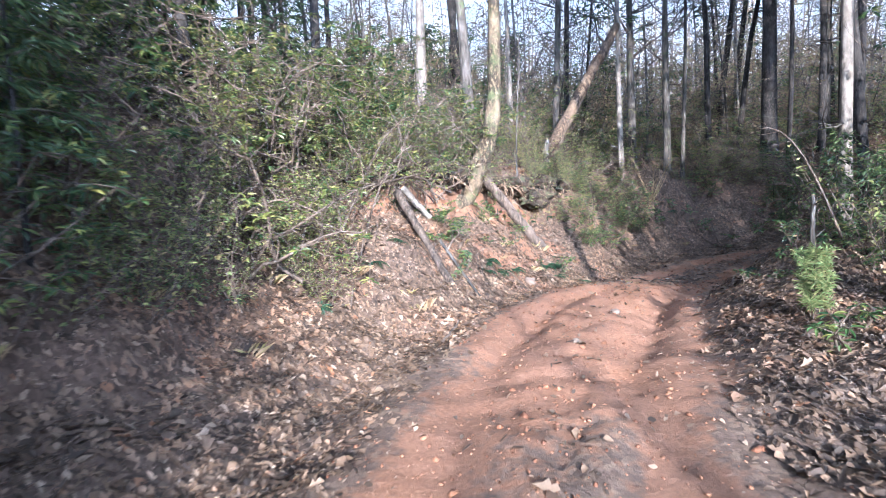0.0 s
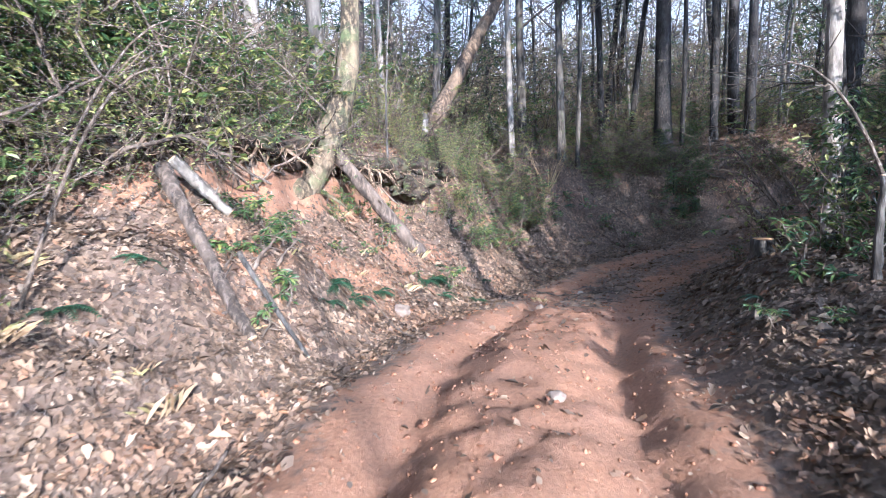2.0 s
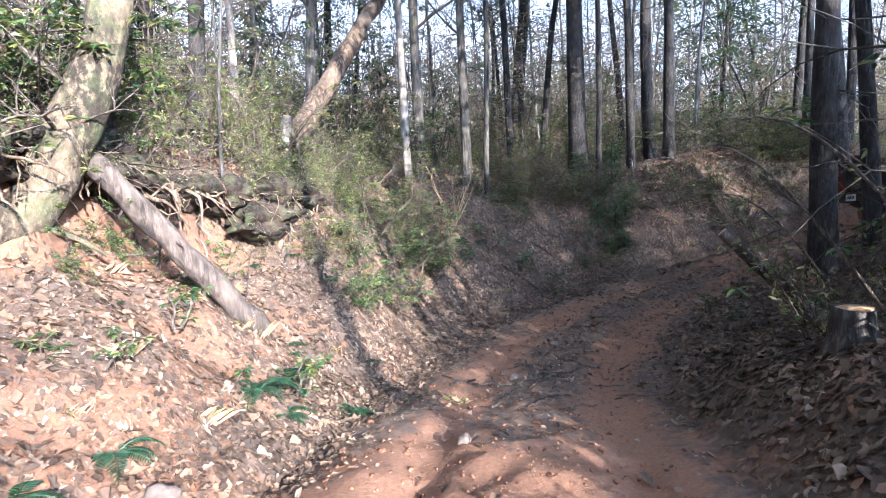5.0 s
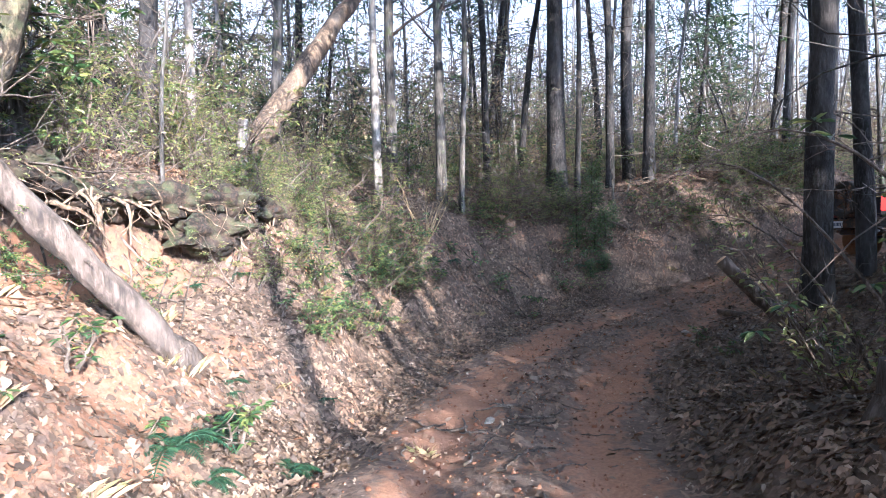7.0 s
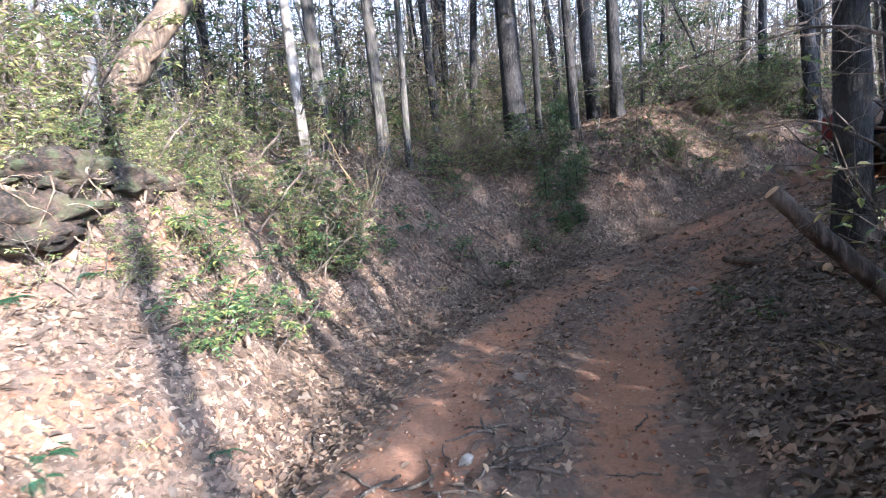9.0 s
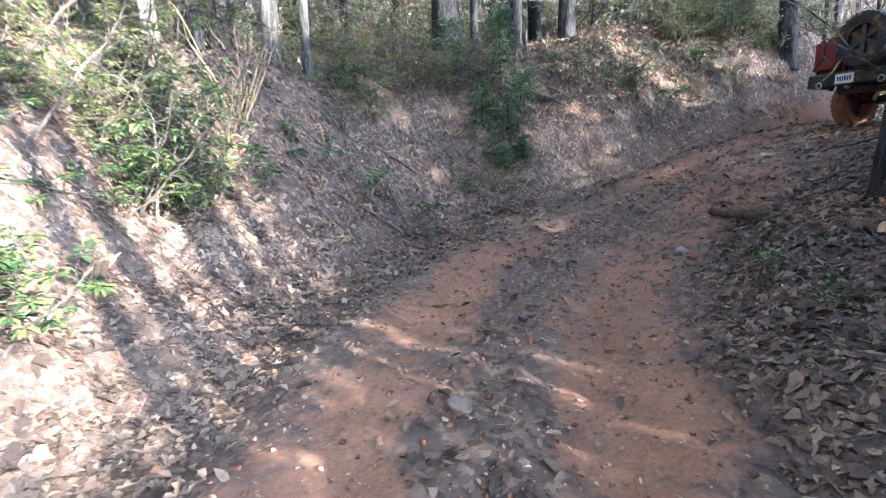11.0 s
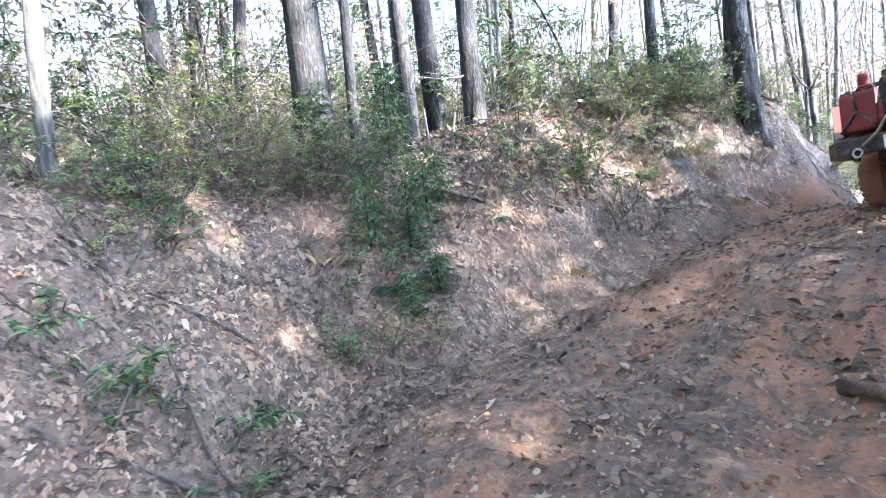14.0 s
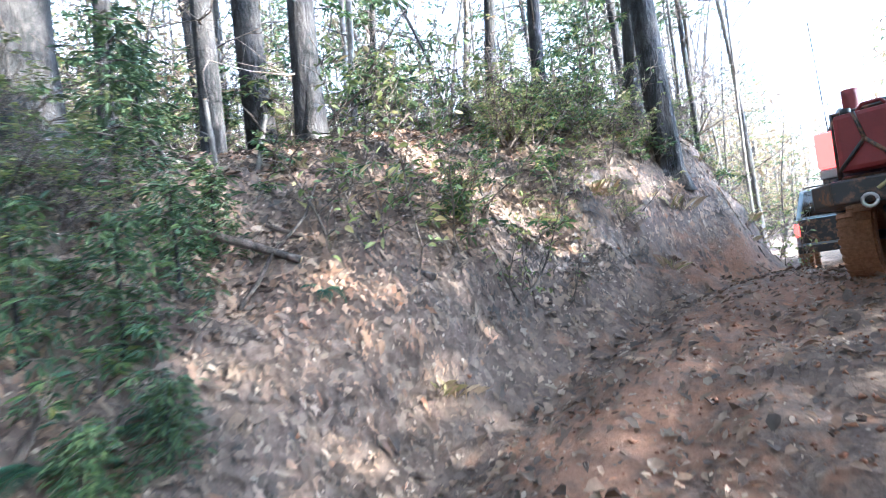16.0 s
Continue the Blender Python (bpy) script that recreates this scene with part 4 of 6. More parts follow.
# ---- shrubs and low plants ----
def laurel(height, stems, rosettes, label, material=LAUREL, leaf=(0.085, 0.14), spread=0.55, name="shrub", group="evergreen shrubs", per=9):
    t = thing(name, label, "shrub", group)
    w, l = Geo(), Geo()
    tips = []
    for k in range(stems):
        a = rnd.uniform(0, 6.283)
        base = Vector((rnd.gauss(0, 0.16), rnd.gauss(0, 0.16), -0.08))
        pts = wander(base, (math.cos(a) * spread, math.sin(a) * spread, 1), height * rnd.uniform(0.6, 1.05), 6, 0.17, 0.02)
        w.tube(pts, [0.022 * (1 - 0.7 * i / 6) for i in range(7)], 5, False)
        for i in range(2, 7):
            for _ in range(2):
                d = Vector((rnd.gauss(0, 1), rnd.gauss(0, 1), rnd.gauss(0.3, 0.5)))
                q = wander(pts[i], d, height * rnd.uniform(0.12, 0.34), 3, 0.2, 0.03)
                w.tube(q, [0.009, 0.007, 0.005, 0.003], 3, False)
                tips += [q[-1], q[-2].lerp(q[-1], 0.4)]
    rnd.shuffle(tips)
    for p in tips[:rosettes]:
        n = rnd.randint(per - 3, per + 3)
        a0 = rnd.uniform(0, 6.283)
        for k in range(n):
            a = a0 + k * 2.4
            d = Vector((math.cos(a), math.sin(a), rnd.uniform(-0.45, 0.5)))
            l.blade(p + d * 0.02, d, Vector((rnd.gauss(0, 0.2), rnd.gauss(0, 0.2), 1)), rnd.uniform(*leaf), rnd.uniform(*leaf) * 0.36, rnd.uniform(0.1, 0.5))
    part("branchwork", w, TWIG, t)
    part("foliage", l, material, t, smooth=False)
    return t


def brush(height, stems, leaves, label, spread=0.5, name="bush"):
    """A thicket of thin bare stems with few small leaves."""
    t = thing(name, label, "shrub", "bare brush")
    w, l = Geo(), Geo()
    for k in range(stems):
        a = rnd.uniform(0, 6.283)
        base = Vector((rnd.gauss(0, 0.3), rnd.gauss(0, 0.3), -0.06))
        pts = wander(base, (math.cos(a) * spread, math.sin(a) * spread, 1), height * rnd.uniform(0.45, 1.1), 6, 0.14, 0.01)
        r = rnd.uniform(0.008, 0.016)
        w.tube(pts, [r * (1 - 0.75 * i / 6) for i in range(7)], 4, False)
        for i in range(1, 7):
            for _ in range(3):
                d = (pts[i] - pts[i - 1]).normalized() + Vector((rnd.gauss(0, 0.7), rnd.gauss(0, 0.7), rnd.gauss(0, 0.5)))
                q = wander(pts[i], d, height * rnd.uniform(0.1, 0.3), 3, 0.25, 0)
                w.tube(q, [r * 0.5, r * 0.4, r * 0.3, r * 0.2], 3, False)
                for _ in range(leaves):
                    p = q[rnd.randint(1, 3)]
                    dd = Vector((rnd.gauss(0, 1), rnd.gauss(0, 1), rnd.gauss(0, 0.5))).normalized()
                    l.blade(p, dd, Vector((rnd.gauss(0, 0.5), rnd.gauss(0, 0.5), 1)), rnd.uniform(0.06, 0.11), rnd.uniform(0.03, 0.052))
    part("twig_tangle", w, TWIG, t)
    if l.v:
        part("foliage", l, BRUSH, t, "sparse yellow-green leaves", smooth=False)
    return t


def crooked_laurel(height, label):
    """Long bare bent branches that carry tufts of leaves at their ends."""
    t = thing("laurel_bush", label, "shrub", "gnarled laurels")
    w, l = Geo(), Geo()
    for k in range(9):
        a = rnd.uniform(0, 6.283)
        pts = wander((rnd.gauss(0, 0.25), rnd.gauss(0, 0.25), -0.08), (math.cos(a) * 0.8, math.sin(a) * 0.8, 0.8), height * rnd.uniform(0.7, 1.15), 9, 0.30, 0.03)
        w.tube(pts, [0.030 * (1 - 0.75 * i / 9) for i in range(10)], 5, False)
        for i in range(3, 10):
            for _ in range(2):
                q = wander(pts[i], (rnd.gauss(0, 1), rnd.gauss(0, 1), rnd.gauss(0.2, 0.6)), height * rnd.uniform(0.12, 0.36), 4, 0.32, 0.02)
                w.tube(q, [0.010, 0.008, 0.006, 0.005, 0.003], 4, False)
                if rnd.random() < 0.6:
                    a0 = rnd.uniform(0, 6.283)
                    for m in range(rnd.randint(6, 11)):
                        d = Vector((math.cos(a0 + m * 2.4), math.sin(a0 + m * 2.4), rnd.uniform(-0.3, 0.7)))
                        l.blade(q[-1] + d * 0.02, d, Vector((rnd.gauss(0, 0.3), rnd.gauss(0, 0.3), 1)), rnd.uniform(0.08, 0.13), rnd.uniform(0.03, 0.045), rnd.uniform(0.1, 0.6))
    part("branchwork", w, TWIG, t)
    part("foliage", l, YELLOWED, t, smooth=False)
    return t


def fern(fronds, length, label):
    t = thing("fern", label, "fern", "ferns on the bank")
    for k in range(fronds):
        g = Geo()
        a = 6.283 * k / fronds + rnd.uniform(-0.3, 0.3)
        L = length * rnd.uniform(0.7, 1.15)
        out, rise = Vector((math.cos(a), math.sin(a), 0)), rnd.uniform(0.5, 1.1)
        pts = [out * L * u + Vector((0, 0, L * (rise * u - (rise + 0.15) * u * u))) for u in [i / 9 for i in range(10)]]
        g.tube(pts, [0.004] * 9 + [0.002], 3, False)
        for i in range(1, 10):
            d = (pts[i] - pts[i - 1]).normalized()
            across = d.cross(Vector((0, 0, 1))).normalized()
            for s in (-1, 1):
                for off in (0, 0.5):
                    g.blade(pts[i - 1].lerp(pts[i], off), across * s + d * 0.4, Vector((0, 0, 1)), L * 0.24 * math.sin(math.pi * (0.12 + 0.85 * i / 10)), L * 0.05, 0.2)
        part("frond", g, FERN, t, smooth=False)
    return t


def tuft(blades, length, label, material=STRAW):
    t = thing("grass_tuft", label, "grass", "grass tufts")
    g = Geo()
    for _ in range(blades):
        a = rnd.uniform(0, 6.283)
        d = Vector((math.cos(a) * 0.5, math.sin(a) * 0.5, 1))
        g.blade(Vector((rnd.gauss(0, 0.06), rnd.gauss(0, 0.06), -0.02)), d, Vector((-math.cos(a), -math.sin(a), 0.3)), length * rnd.uniform(0.5, 1.1), 0.005, 0.5)
    part("sward", g, material, t, smooth=False)
    return t


def pine_seedling(height, label):
    t = thing("pine_seedling", label, "seedling")
    w, l = Geo(), Geo()
    pts = wander((0, 0, -0.05), (0.05, 0, 1), height, 6, 0.05)
    w.tube(pts, [0.012 * (1 - 0.6 * i / 6) for i in range(7)], 5, False)
    tips = [pts[-1]]
    for i in range(2, 7):
        for k in range(4):
            a = k * 1.57 + i
            q = wander(pts[i], (math.cos(a), math.sin(a), 0.7), height * 0.22, 3, 0.1, 0.05)
            w.tube(q, [0.006, 0.005, 0.004, 0.003], 3, False)
            tips += [q[-1], q[-2]]
    for p in tips:
        for _ in range(46):
            d = Vector((rnd.gauss(0, 1), rnd.gauss(0, 1), rnd.gauss(0.35, 0.8))).normalized()
            l.blade(p + Vector((0, 0, rnd.uniform(-0.06, 0.04))), d, Vector((0, 0, 1)), rnd.uniform(0.07, 0.13), 0.004, 0.2)
    part("stem", w, TWIG, t)
    part("foliage", l, PINE, t, smooth=False)
    return t


shrubs = [laurel(2.3, 7, 80, "evergreen mountain laurel with glossy leaves"), laurel(1.6, 6, 60, "low evergreen laurel bush"),
          laurel(2.9, 8, 95, "tall evergreen rhododendron on the bank", LAUREL, (0.11, 0.17), name="rhododendron"), laurel(2.0, 7, 90, "sunlit shrub with yellow-green leaves", BRUSH, (0.06, 0.105), 0.7, per=8, name="leafy_bush")]
thickets = [brush(1.7, 9, 3, "thin tangled bare brush with few leaves"), brush(1.2, 8, 1, "low tangle of bare twigs"), brush(2.4, 8, 3, "tall thin brush with small yellow-green leaves")]
gnarled = [crooked_laurel(3.0, "gnarled laurel with bare branches and yellow-green leaf tufts"), crooked_laurel(2.3, "low gnarled laurel with sparse yellow-green leaf tufts")]
under = [laurel(5.2, 7, 150, "tall sparse evergreen laurel tree in the wood", LAUREL, (0.10, 0.16), 0.5, "laurel_tree", "understorey", 8),
         laurel(6.5, 5, 160, "young beech holding dry tan leaves", BEECH, (0.07, 0.12), 0.35, "young_beech", "understorey", 7),
         laurel(4.2, 8, 120, "tall thin shrub with small olive leaves", BRUSH, (0.06, 0.11), 0.6, "tall_shrub", "understorey", 7)]
ferns = [fern(9, 0.30, "dark green fern among dead leaves"), fern(8, 0.26, "small dark green fern")]
tufts = [tuft(30, 0.2, "dry straw-coloured grass tuft"), tuft(22, 0.14, "short dry grass tuft")]
small = laurel(0.55, 4, 16, "small green laurel seedling on the leafy slope", LAUREL, (0.06, 0.11), 0.8, name="seedling", group="seedlings")
for ob, (x, y) in zip(under, ((10.0, 26.4), (13.6, 27.0), (7.0, 26.2))):
    put(ob, x, y, 0, 1, first=True)
start_spots = [(-1.0, 16.5), (4.9, 19.0), (-2.6, 12.8), (5.6, 20.2), (6.9, 9.3), (6.6, 7.4), (9.0, 12.2), (-1.3, 9.2), (3.2, 15.7), (5.0, 14.3), (3.9, 14.6), (-2.3, 8.0), (-2.6, 7.2), (-3.0, 9.6)]
for ob, (x, y) in zip(shrubs + thickets + ferns + tufts + [small] + gnarled, start_spots):
    put(ob, x, y, 0, 1, first=True)


def cover(sources, weights, count, test, box, sizes=(0.7, 1.2), tilt=6, sink=0.04):
    """Plants strewn where test(way along the road, metres to its left) allows."""
    made, tries = 0, 0
    while made < count and tries < count * 60:
        tries += 1
        x, y = rnd.uniform(box[0], box[1]), rnd.uniform(box[2], box[3])
        arc, side, _ = along([x], [y])
        if glade(x, y):
            continue
        if sources[0] in shrubs and 13.6 < x < 18.3 and 20.6 < y < 24.6:
            continue
        if rnd.random() < test(arc[0], side[0]):
            pick = rnd.choices(sources, weights)[0], x, y, rnd.uniform(0, 360), rnd.uniform(*sizes), sink, (rnd.gauss(0, tilt), rnd.gauss(0, tilt))
            made += 1
            # the inner verge of the bend stays open
            if not (pick[0] in shrubs + thickets and -6.0 < side[0] < 0 and 10.5 < arc[0] < 20):
                put(*pick)


# the thick evergreen wall above the first stretch of bank
cover(shrubs, [4, 3, 3, 4], 30, lambda a, s: 1.0 if 5.2 < s < 9 and 2 < a < 14 else 0.0, (-9, 10, 4, 27))
cover(shrubs, [3, 2, 3, 3], 15, lambda a, s: 1.0 if 5.4 < s < 7.0 and 9 < a < 14 else 0.0, (-6, 5, 9, 22), (0.6, 1.0))
cover(shrubs + thickets, [2, 3, 2, 3, 3, 3, 3], 28, lambda a, s: 1.0 if (5.2 if a > 9 else 4.0) < s < 6.5 and 1 < a < 15 else 0.0, (-7, 10, 3, 24), (0.6, 1.0))
cover([thickets[1], thickets[0], shrubs[3]], [6, 2, 2], 26, lambda a, s: 1.0 if 5.6 < s < 9 and 14 < a < 20 else 0.0, (-4, 10, 13, 27), (0.7, 1.2))
cover(thickets, [3, 3, 3], 30, lambda a, s: 1.0 if 3.2 < s < 5.5 and (3 < a < 8) else 0.0, (-6, 12, 4, 25), (0.5, 0.9))
cover(gnarled, [1, 1], 16, lambda a, s: 1.0 if 4.4 < s < 7.5 and 4 < a < 13 else 0.0, (-8, 2, 4, 16), (0.7, 1.15), 10)
# sunlit brush on the bank at the bend
cover([shrubs[3], shrubs[1], shrubs[0], thickets[0]], [8, 2, 2, 3], 34, lambda a, s: 1.0 if 3.9 < s < 6.0 and 16.3 < a < 21 else 0.0, (1, 10, 15, 24), (0.45, 0.85))
# the ridge and beyond
cover(shrubs + thickets, [2, 2, 2, 6, 4, 3, 4], 68, lambda a, s: 1.0 if 6.0 < s < 14 and a > 17 else 0.0, (2, 32, 17, 34), (0.7, 1.25))
cover(shrubs + thickets, [1, 1, 1, 6, 4, 2, 4], 56, lambda a, s: 1.0 if s > 12 else 0.0, (-12, 46, 22, 48), (1.0, 1.8))
cover(shrubs + thickets, [2, 3, 2, 1, 4, 4, 3], 14, lambda a, s: 1.0 if 4.0 < s < 6.2 and a > 21 else 0.0, (9, 28, 16, 28), (0.4, 0.75))
cover(under, [3, 3, 3], 74, lambda a, s: 1.0 if 8.0 < s < 24 and a > 8 else 0.0, (-8, 36, 20, 42), (0.7, 1.25))
cover(under, [3, 1, 3], 12, lambda a, s: 1.0 if 7.0 < s < 12 and 5 < a < 20 else 0.0, (-9, 6, 9, 28), (0.6, 0.9))
cover(under, [3, 2, 2], 16, lambda a, s: 1.0 if abs(s) > 5 else 0.0, (24, 52, 0, 34), (0.8, 1.2))
cover(under, [3, 1, 2], 9, lambda a, s: 1.0 if -11 < s < -5.0 and a > 9 else 0.0, (9, 24, 4, 13), (0.6, 0.9))
# three laurels added right of the track to shade the bank beyond the bend
for x, y, k, z in ((9.4, 9.6, 0, 0.95), (9.0, 8.3, 0, 1.0), (12.0, 9.4, 0, 1.0)):
    put(under[k], x, y, x * 80, z)
# behind the end of the bank
cover(under, [3, 3, 3], 20, lambda a, s: 1.0 if abs(s) > 2.8 else 0.0, (38, 72, -2, 22), (0.8, 1.3))
cover(under, [3, 2, 3], 22, lambda a, s: 1.0 if 3.6 < s < 16 and a > 31 else 0.0, (22, 46, 14, 34), (0.6, 1.0))
cover(shrubs, [2, 2, 1, 7], 26, lambda a, s: 1.0 if 2.9 < s < 5.5 and 26.0 < a < 33 else 0.0, (15, 27, 15, 22), (0.35, 0.6), 12)
cover([shrubs[0], shrubs[1], shrubs[3], thickets[0], thickets[2]], [3, 2, 3, 2, 3], 18, lambda a, s: 1.0 if 4.7 < s < 5.8 and 7.5 < a < 11.5 else 0.0, (-5, 2, 6, 14), (0.5, 0.85), 10)
# low plants that hang over the undercut lip of the bank
cover(thickets + tufts, [3, 5, 2, 4, 4], 60, lambda a, s: 1.0 if 4.95 < s < 5.6 and 9 < a < 19 else 0.0, (-3, 8, 8, 24), (0.35, 0.65), 28)
cover([shrubs[0], shrubs[1], shrubs[3], thickets[0]], [3, 4, 2, 2], 26, lambda a, s: 1.0 if 5.15 < s < 5.7 and 10 < a < 20 else 0.0, (-2, 8, 9, 24), (0.3, 0.55), 22)
# the right side of the track
cover(shrubs + thickets, [2, 3, 1, 2, 5, 4, 3], 30, lambda a, s: 1.0 if -8 < s < (-3.6 if a < 11 else -4.6 if a < 15 else -5.6) and 5 < a < 19 else 0.0, (3, 17, 2, 15), (0.6, 1.1))
cover(shrubs + thickets, [3, 3, 3, 2, 4, 3, 4], 34, lambda a, s: 1.0 if -16 < s < -5.5 and a > 4 else 0.0, (6, 34, -4, 14), (0.8, 1.3))
# shrubs added behind the start on both sides, out of view, to block low sun
cover(shrubs, [2, 1, 3, 1], 26, lambda a, s: 1.0 if s > 2.2 and a < -1.3 else 0.0, (-7, -1.5, -7, -1.3), (1.3, 1.9))
cover(shrubs, [2, 1, 3, 1], 10, lambda a, s: 1.0 if s < -4 and a < 1.0 else 0.0, (3, 9, -6, 1), (0.9, 1.3))
cover(shrubs, [1, 1, 1, 6], 13, lambda a, s: 1.0 if 4.0 < s < 7.5 and 25.5 < a < 30 else 0.0, (14, 23, 17, 27), (0.6, 0.9))
# six rhododendrons added unseen beside the start to shade the near left ground
for x, y, z in ((-2.5, -0.5, 0.85), (-4.6, 1.0, 0.8), (-2.3, -1.1, 0.9), (-3.6, -0.3, 0.9), (-4.6, 0.0, 1.0), (-2.2, -1.9, 0.9)):
    put(shrubs[2], x, y, x * 99, z)
cover(tufts + [small, thickets[1]], [3, 3, 3, 2], 46, lambda a, s: 1.0 if 2.1 < s < 4.6 and 25 < a < 33.5 else 0.0, (14, 27, 14, 23), (0.7, 1.3), 10, 0.02)
# low plants
cover(ferns + [small], [2, 3, 4], 44, lambda a, s: 1.0 if 2.6 < s < 5.2 else 0.0, (-5, 22, 3, 25), (0.6, 1.2), 10, 0.02)
cover(tufts, [1, 1], 60, lambda a, s: 1.0 if 2.6 < s < 5.4 else 0.0, (-5, 20, 3, 25), (0.6, 1.2), 10, 0.01)
cover([ferns[1], small] + tufts, [2, 3, 1, 1], 26, lambda a, s: 1.0 if -5 < s < -2.0 and a < 22 else 0.0, (2, 14, 3, 16), (0.6, 1.2), 10, 0.02)
for x, y, h in ((14.1, 21.9, 1.7), (13.4, 22.6, 1.3), (14.6, 22.3, 1.2), (13.6, 21.2, 1.0), (14.1, 21.3, 0.9), (13.2, 21.5, 1.1), (14.6, 21.5, 0.8), (13.1, 20.8, 0.6), (13.5, 20.7, 0.55), (7.2, 9.9, 2.2), (7.9, 9.0, 2.6), (6.7, 8.3, 1.6)):
    put(evergreen_tree(h, 0.02, "feathery dark green young hemlock", 0.03, 0.55, "young_hemlock"), x, y, 0, 1, 0.02, first=True)
for x, y, k, z in ((12.3, 23.2, 3, 0.8), (13.2, 22.3, 3, 0.6), (11.2, 23.0, 1, 0.7)):
    put(shrubs[k], x, y, 40, z)


def arching_branch(x, y, turn, length, label):
    """A long bare shoot that bends over the track."""
    t = thing("branch", label, "branch", m=pose(x, y, G(x, y) - 0.05, 0, 0, turn))
    pts = [Vector((length * 0.9 * u, 0.12 * math.sin(u * 5), 1.9 * math.sin(u * 2.2) + 0.2 * u)) for u in [i / 10 for i in range(11)]]
    g = Geo()
    g.tube(pts, [0.022 * (1 - 0.85 * i / 10) for i in range(11)], 6)
    part("shoot", g, TWIG, t)
    for k in range(4, 11):
        s = Geo()
        limb(s, pts[k], Vector((1, rnd.choice((-1, 1)) * rnd.uniform(0.4, 1.0), rnd.uniform(-0.2, 0.5))), rnd.uniform(0.3, 0.9), 0.007, 1, 3, 0.2, 0)
        part("side_twig", s, TWIG, t)
    return t


def shoots(x, y, count, height, label):
    """Straight tan shoots that fan up from one stool."""
    t = thing("shoot_cluster", label, "sapling", m=pose(x, y, G(x, y) - 0.05))
    for k in range(count):
        a = 6.283 * k / count + rnd.uniform(-0.4, 0.4)
        g = Geo()
        pts = wander((rnd.gauss(0, 0.06), rnd.gauss(0, 0.06), 0), (math.cos(a) * 0.45, math.sin(a) * 0.45, 1), height * rnd.uniform(0.6, 1.1), 7, 0.07, 0.02)
        g.tube(pts, [0.022 * (1 - 0.75 * i / 7) for i in range(8)], 6)
        for i in (4, 6):
            limb(g, pts[i], (rnd.gauss(0, 1), rnd.gauss(0, 1), 0.7), height * 0.22, 0.008, 1, 2, 0.2, 0.02)
        part("shoot", g, SHOOT, t)
    return t


shoots(8.45, 21.7, 9, 1.9, "straight tan shoots fanning up from a stool on the bank")
shoots(8.0, 21.3, 5, 1.3, "thin tan shoots on the sunlit bank")
for x, y, z in ((13.6, 22.2, 0.45), (12.3, 23.9, 0.6), (12.8, 23.2, 0.45), (11.6, 23.4, 0.5)):
    put(gnarled[0], x, y, x * 77, z)
for x, y, z in ((11.5, 23.9, 0.32), (13.0, 23.9, 0.3), (12.2, 22.9, 0.22)):
    put(under[1], x, y, x * 77, z)
arching_branch(7.9, 10.4, 120, 2.6, "long bare branch bending over the track")
arching_branch(8.3, 11.2, 105, 2.9, "long pale branch bending from the brush")
arching_branch(9.6, 12.2, 140, 2.6, "thin bare branch bending from the brush")
arching_branch(6.2, 8.2, 150, 1.7, "low bare branch bending towards the track")
for x, y, k, z in ((2.8, 14.45, 0, 1.1), (0.15, 11.0, 0, 1.3), (0.3, 11.25, 0, 1.1), (1.35, 13.5, 0, 0.8), (-0.1, 10.7, 0, 0.9)):
    put(small, x, y, x * 99, z, 0.02)
for x, y, k, z in ((0.9, 11.6, 0, 1.3), (1.2, 11.9, 0, 1.1), (3.0, 14.7, 0, 1.4), (2.65, 14.15, 0, 1.5), (2.9, 13.9, 1, 1.4), (-0.6, 13.6, 0, 1.2), (13.1, 21.1, 0, 1.2), (13.4, 21.0, 1, 1.3), (3.25, 16.0, 1, 1.2), (3.6, 14.3, 0, 1.1), (1.6, 12.6, 0, 1.1)):
    put(ferns[k], x, y, x * 99, z, 0.02)
for x, y, k, z in ((12.9, 20.4, 3, 0.3), (12.5, 20.7, 3, 0.35), (12.1, 20.9, 1, 0.4), (5.0, 17.7, 0, 0.6), (5.3, 17.9, 1, 0.7), (4.6, 17.3, 1, 0.6), (13.7, 22.7, 3, 0.55), (12.7, 22.6, 3, 0.5), (10.6, 22.4, 3, 0.6), (11.4, 22.9, 3, 0.6), (17.9, 19.6, 3, 0.35), (18.6, 18.9, 3, 0.4), (18.8, 20.4, 3, 0.7)):
    put(shrubs[k], x, y, x * 99, z)
for x, y, k, z in ((0.9, 15.0, 0, 0.35), (1.25, 15.45, 1, 0.35), (1.6, 15.9, 0, 0.4), (2.1, 16.4, 1, 0.4), (-0.5, 14.35, 3, 0.4), (-0.9, 13.8, 0, 0.35), (0.35, 14.75, 3, 0.4), (1.0, 14.55, 1, 0.25), (2.6, 17.0, 0, 0.4)):
    put(shrubs[k], x, y, x * 99, z, 0.05, (25, 20))
arching_branch(-1.5, 9.0, 30, 1.8, "bare dead branch bending from the thicket")
arching_branch(-1.9, 10.2, 10, 2.2, "bare dead branch hanging over the bank")
arching_branch(-1.2, 11.8, -20, 1.7, "bare dead branch hanging over the bank")
put(pine_seedling(0.8, "young light green pine seedling in dead leaves"), 4.15, 6.0, 0, 1, first=True)


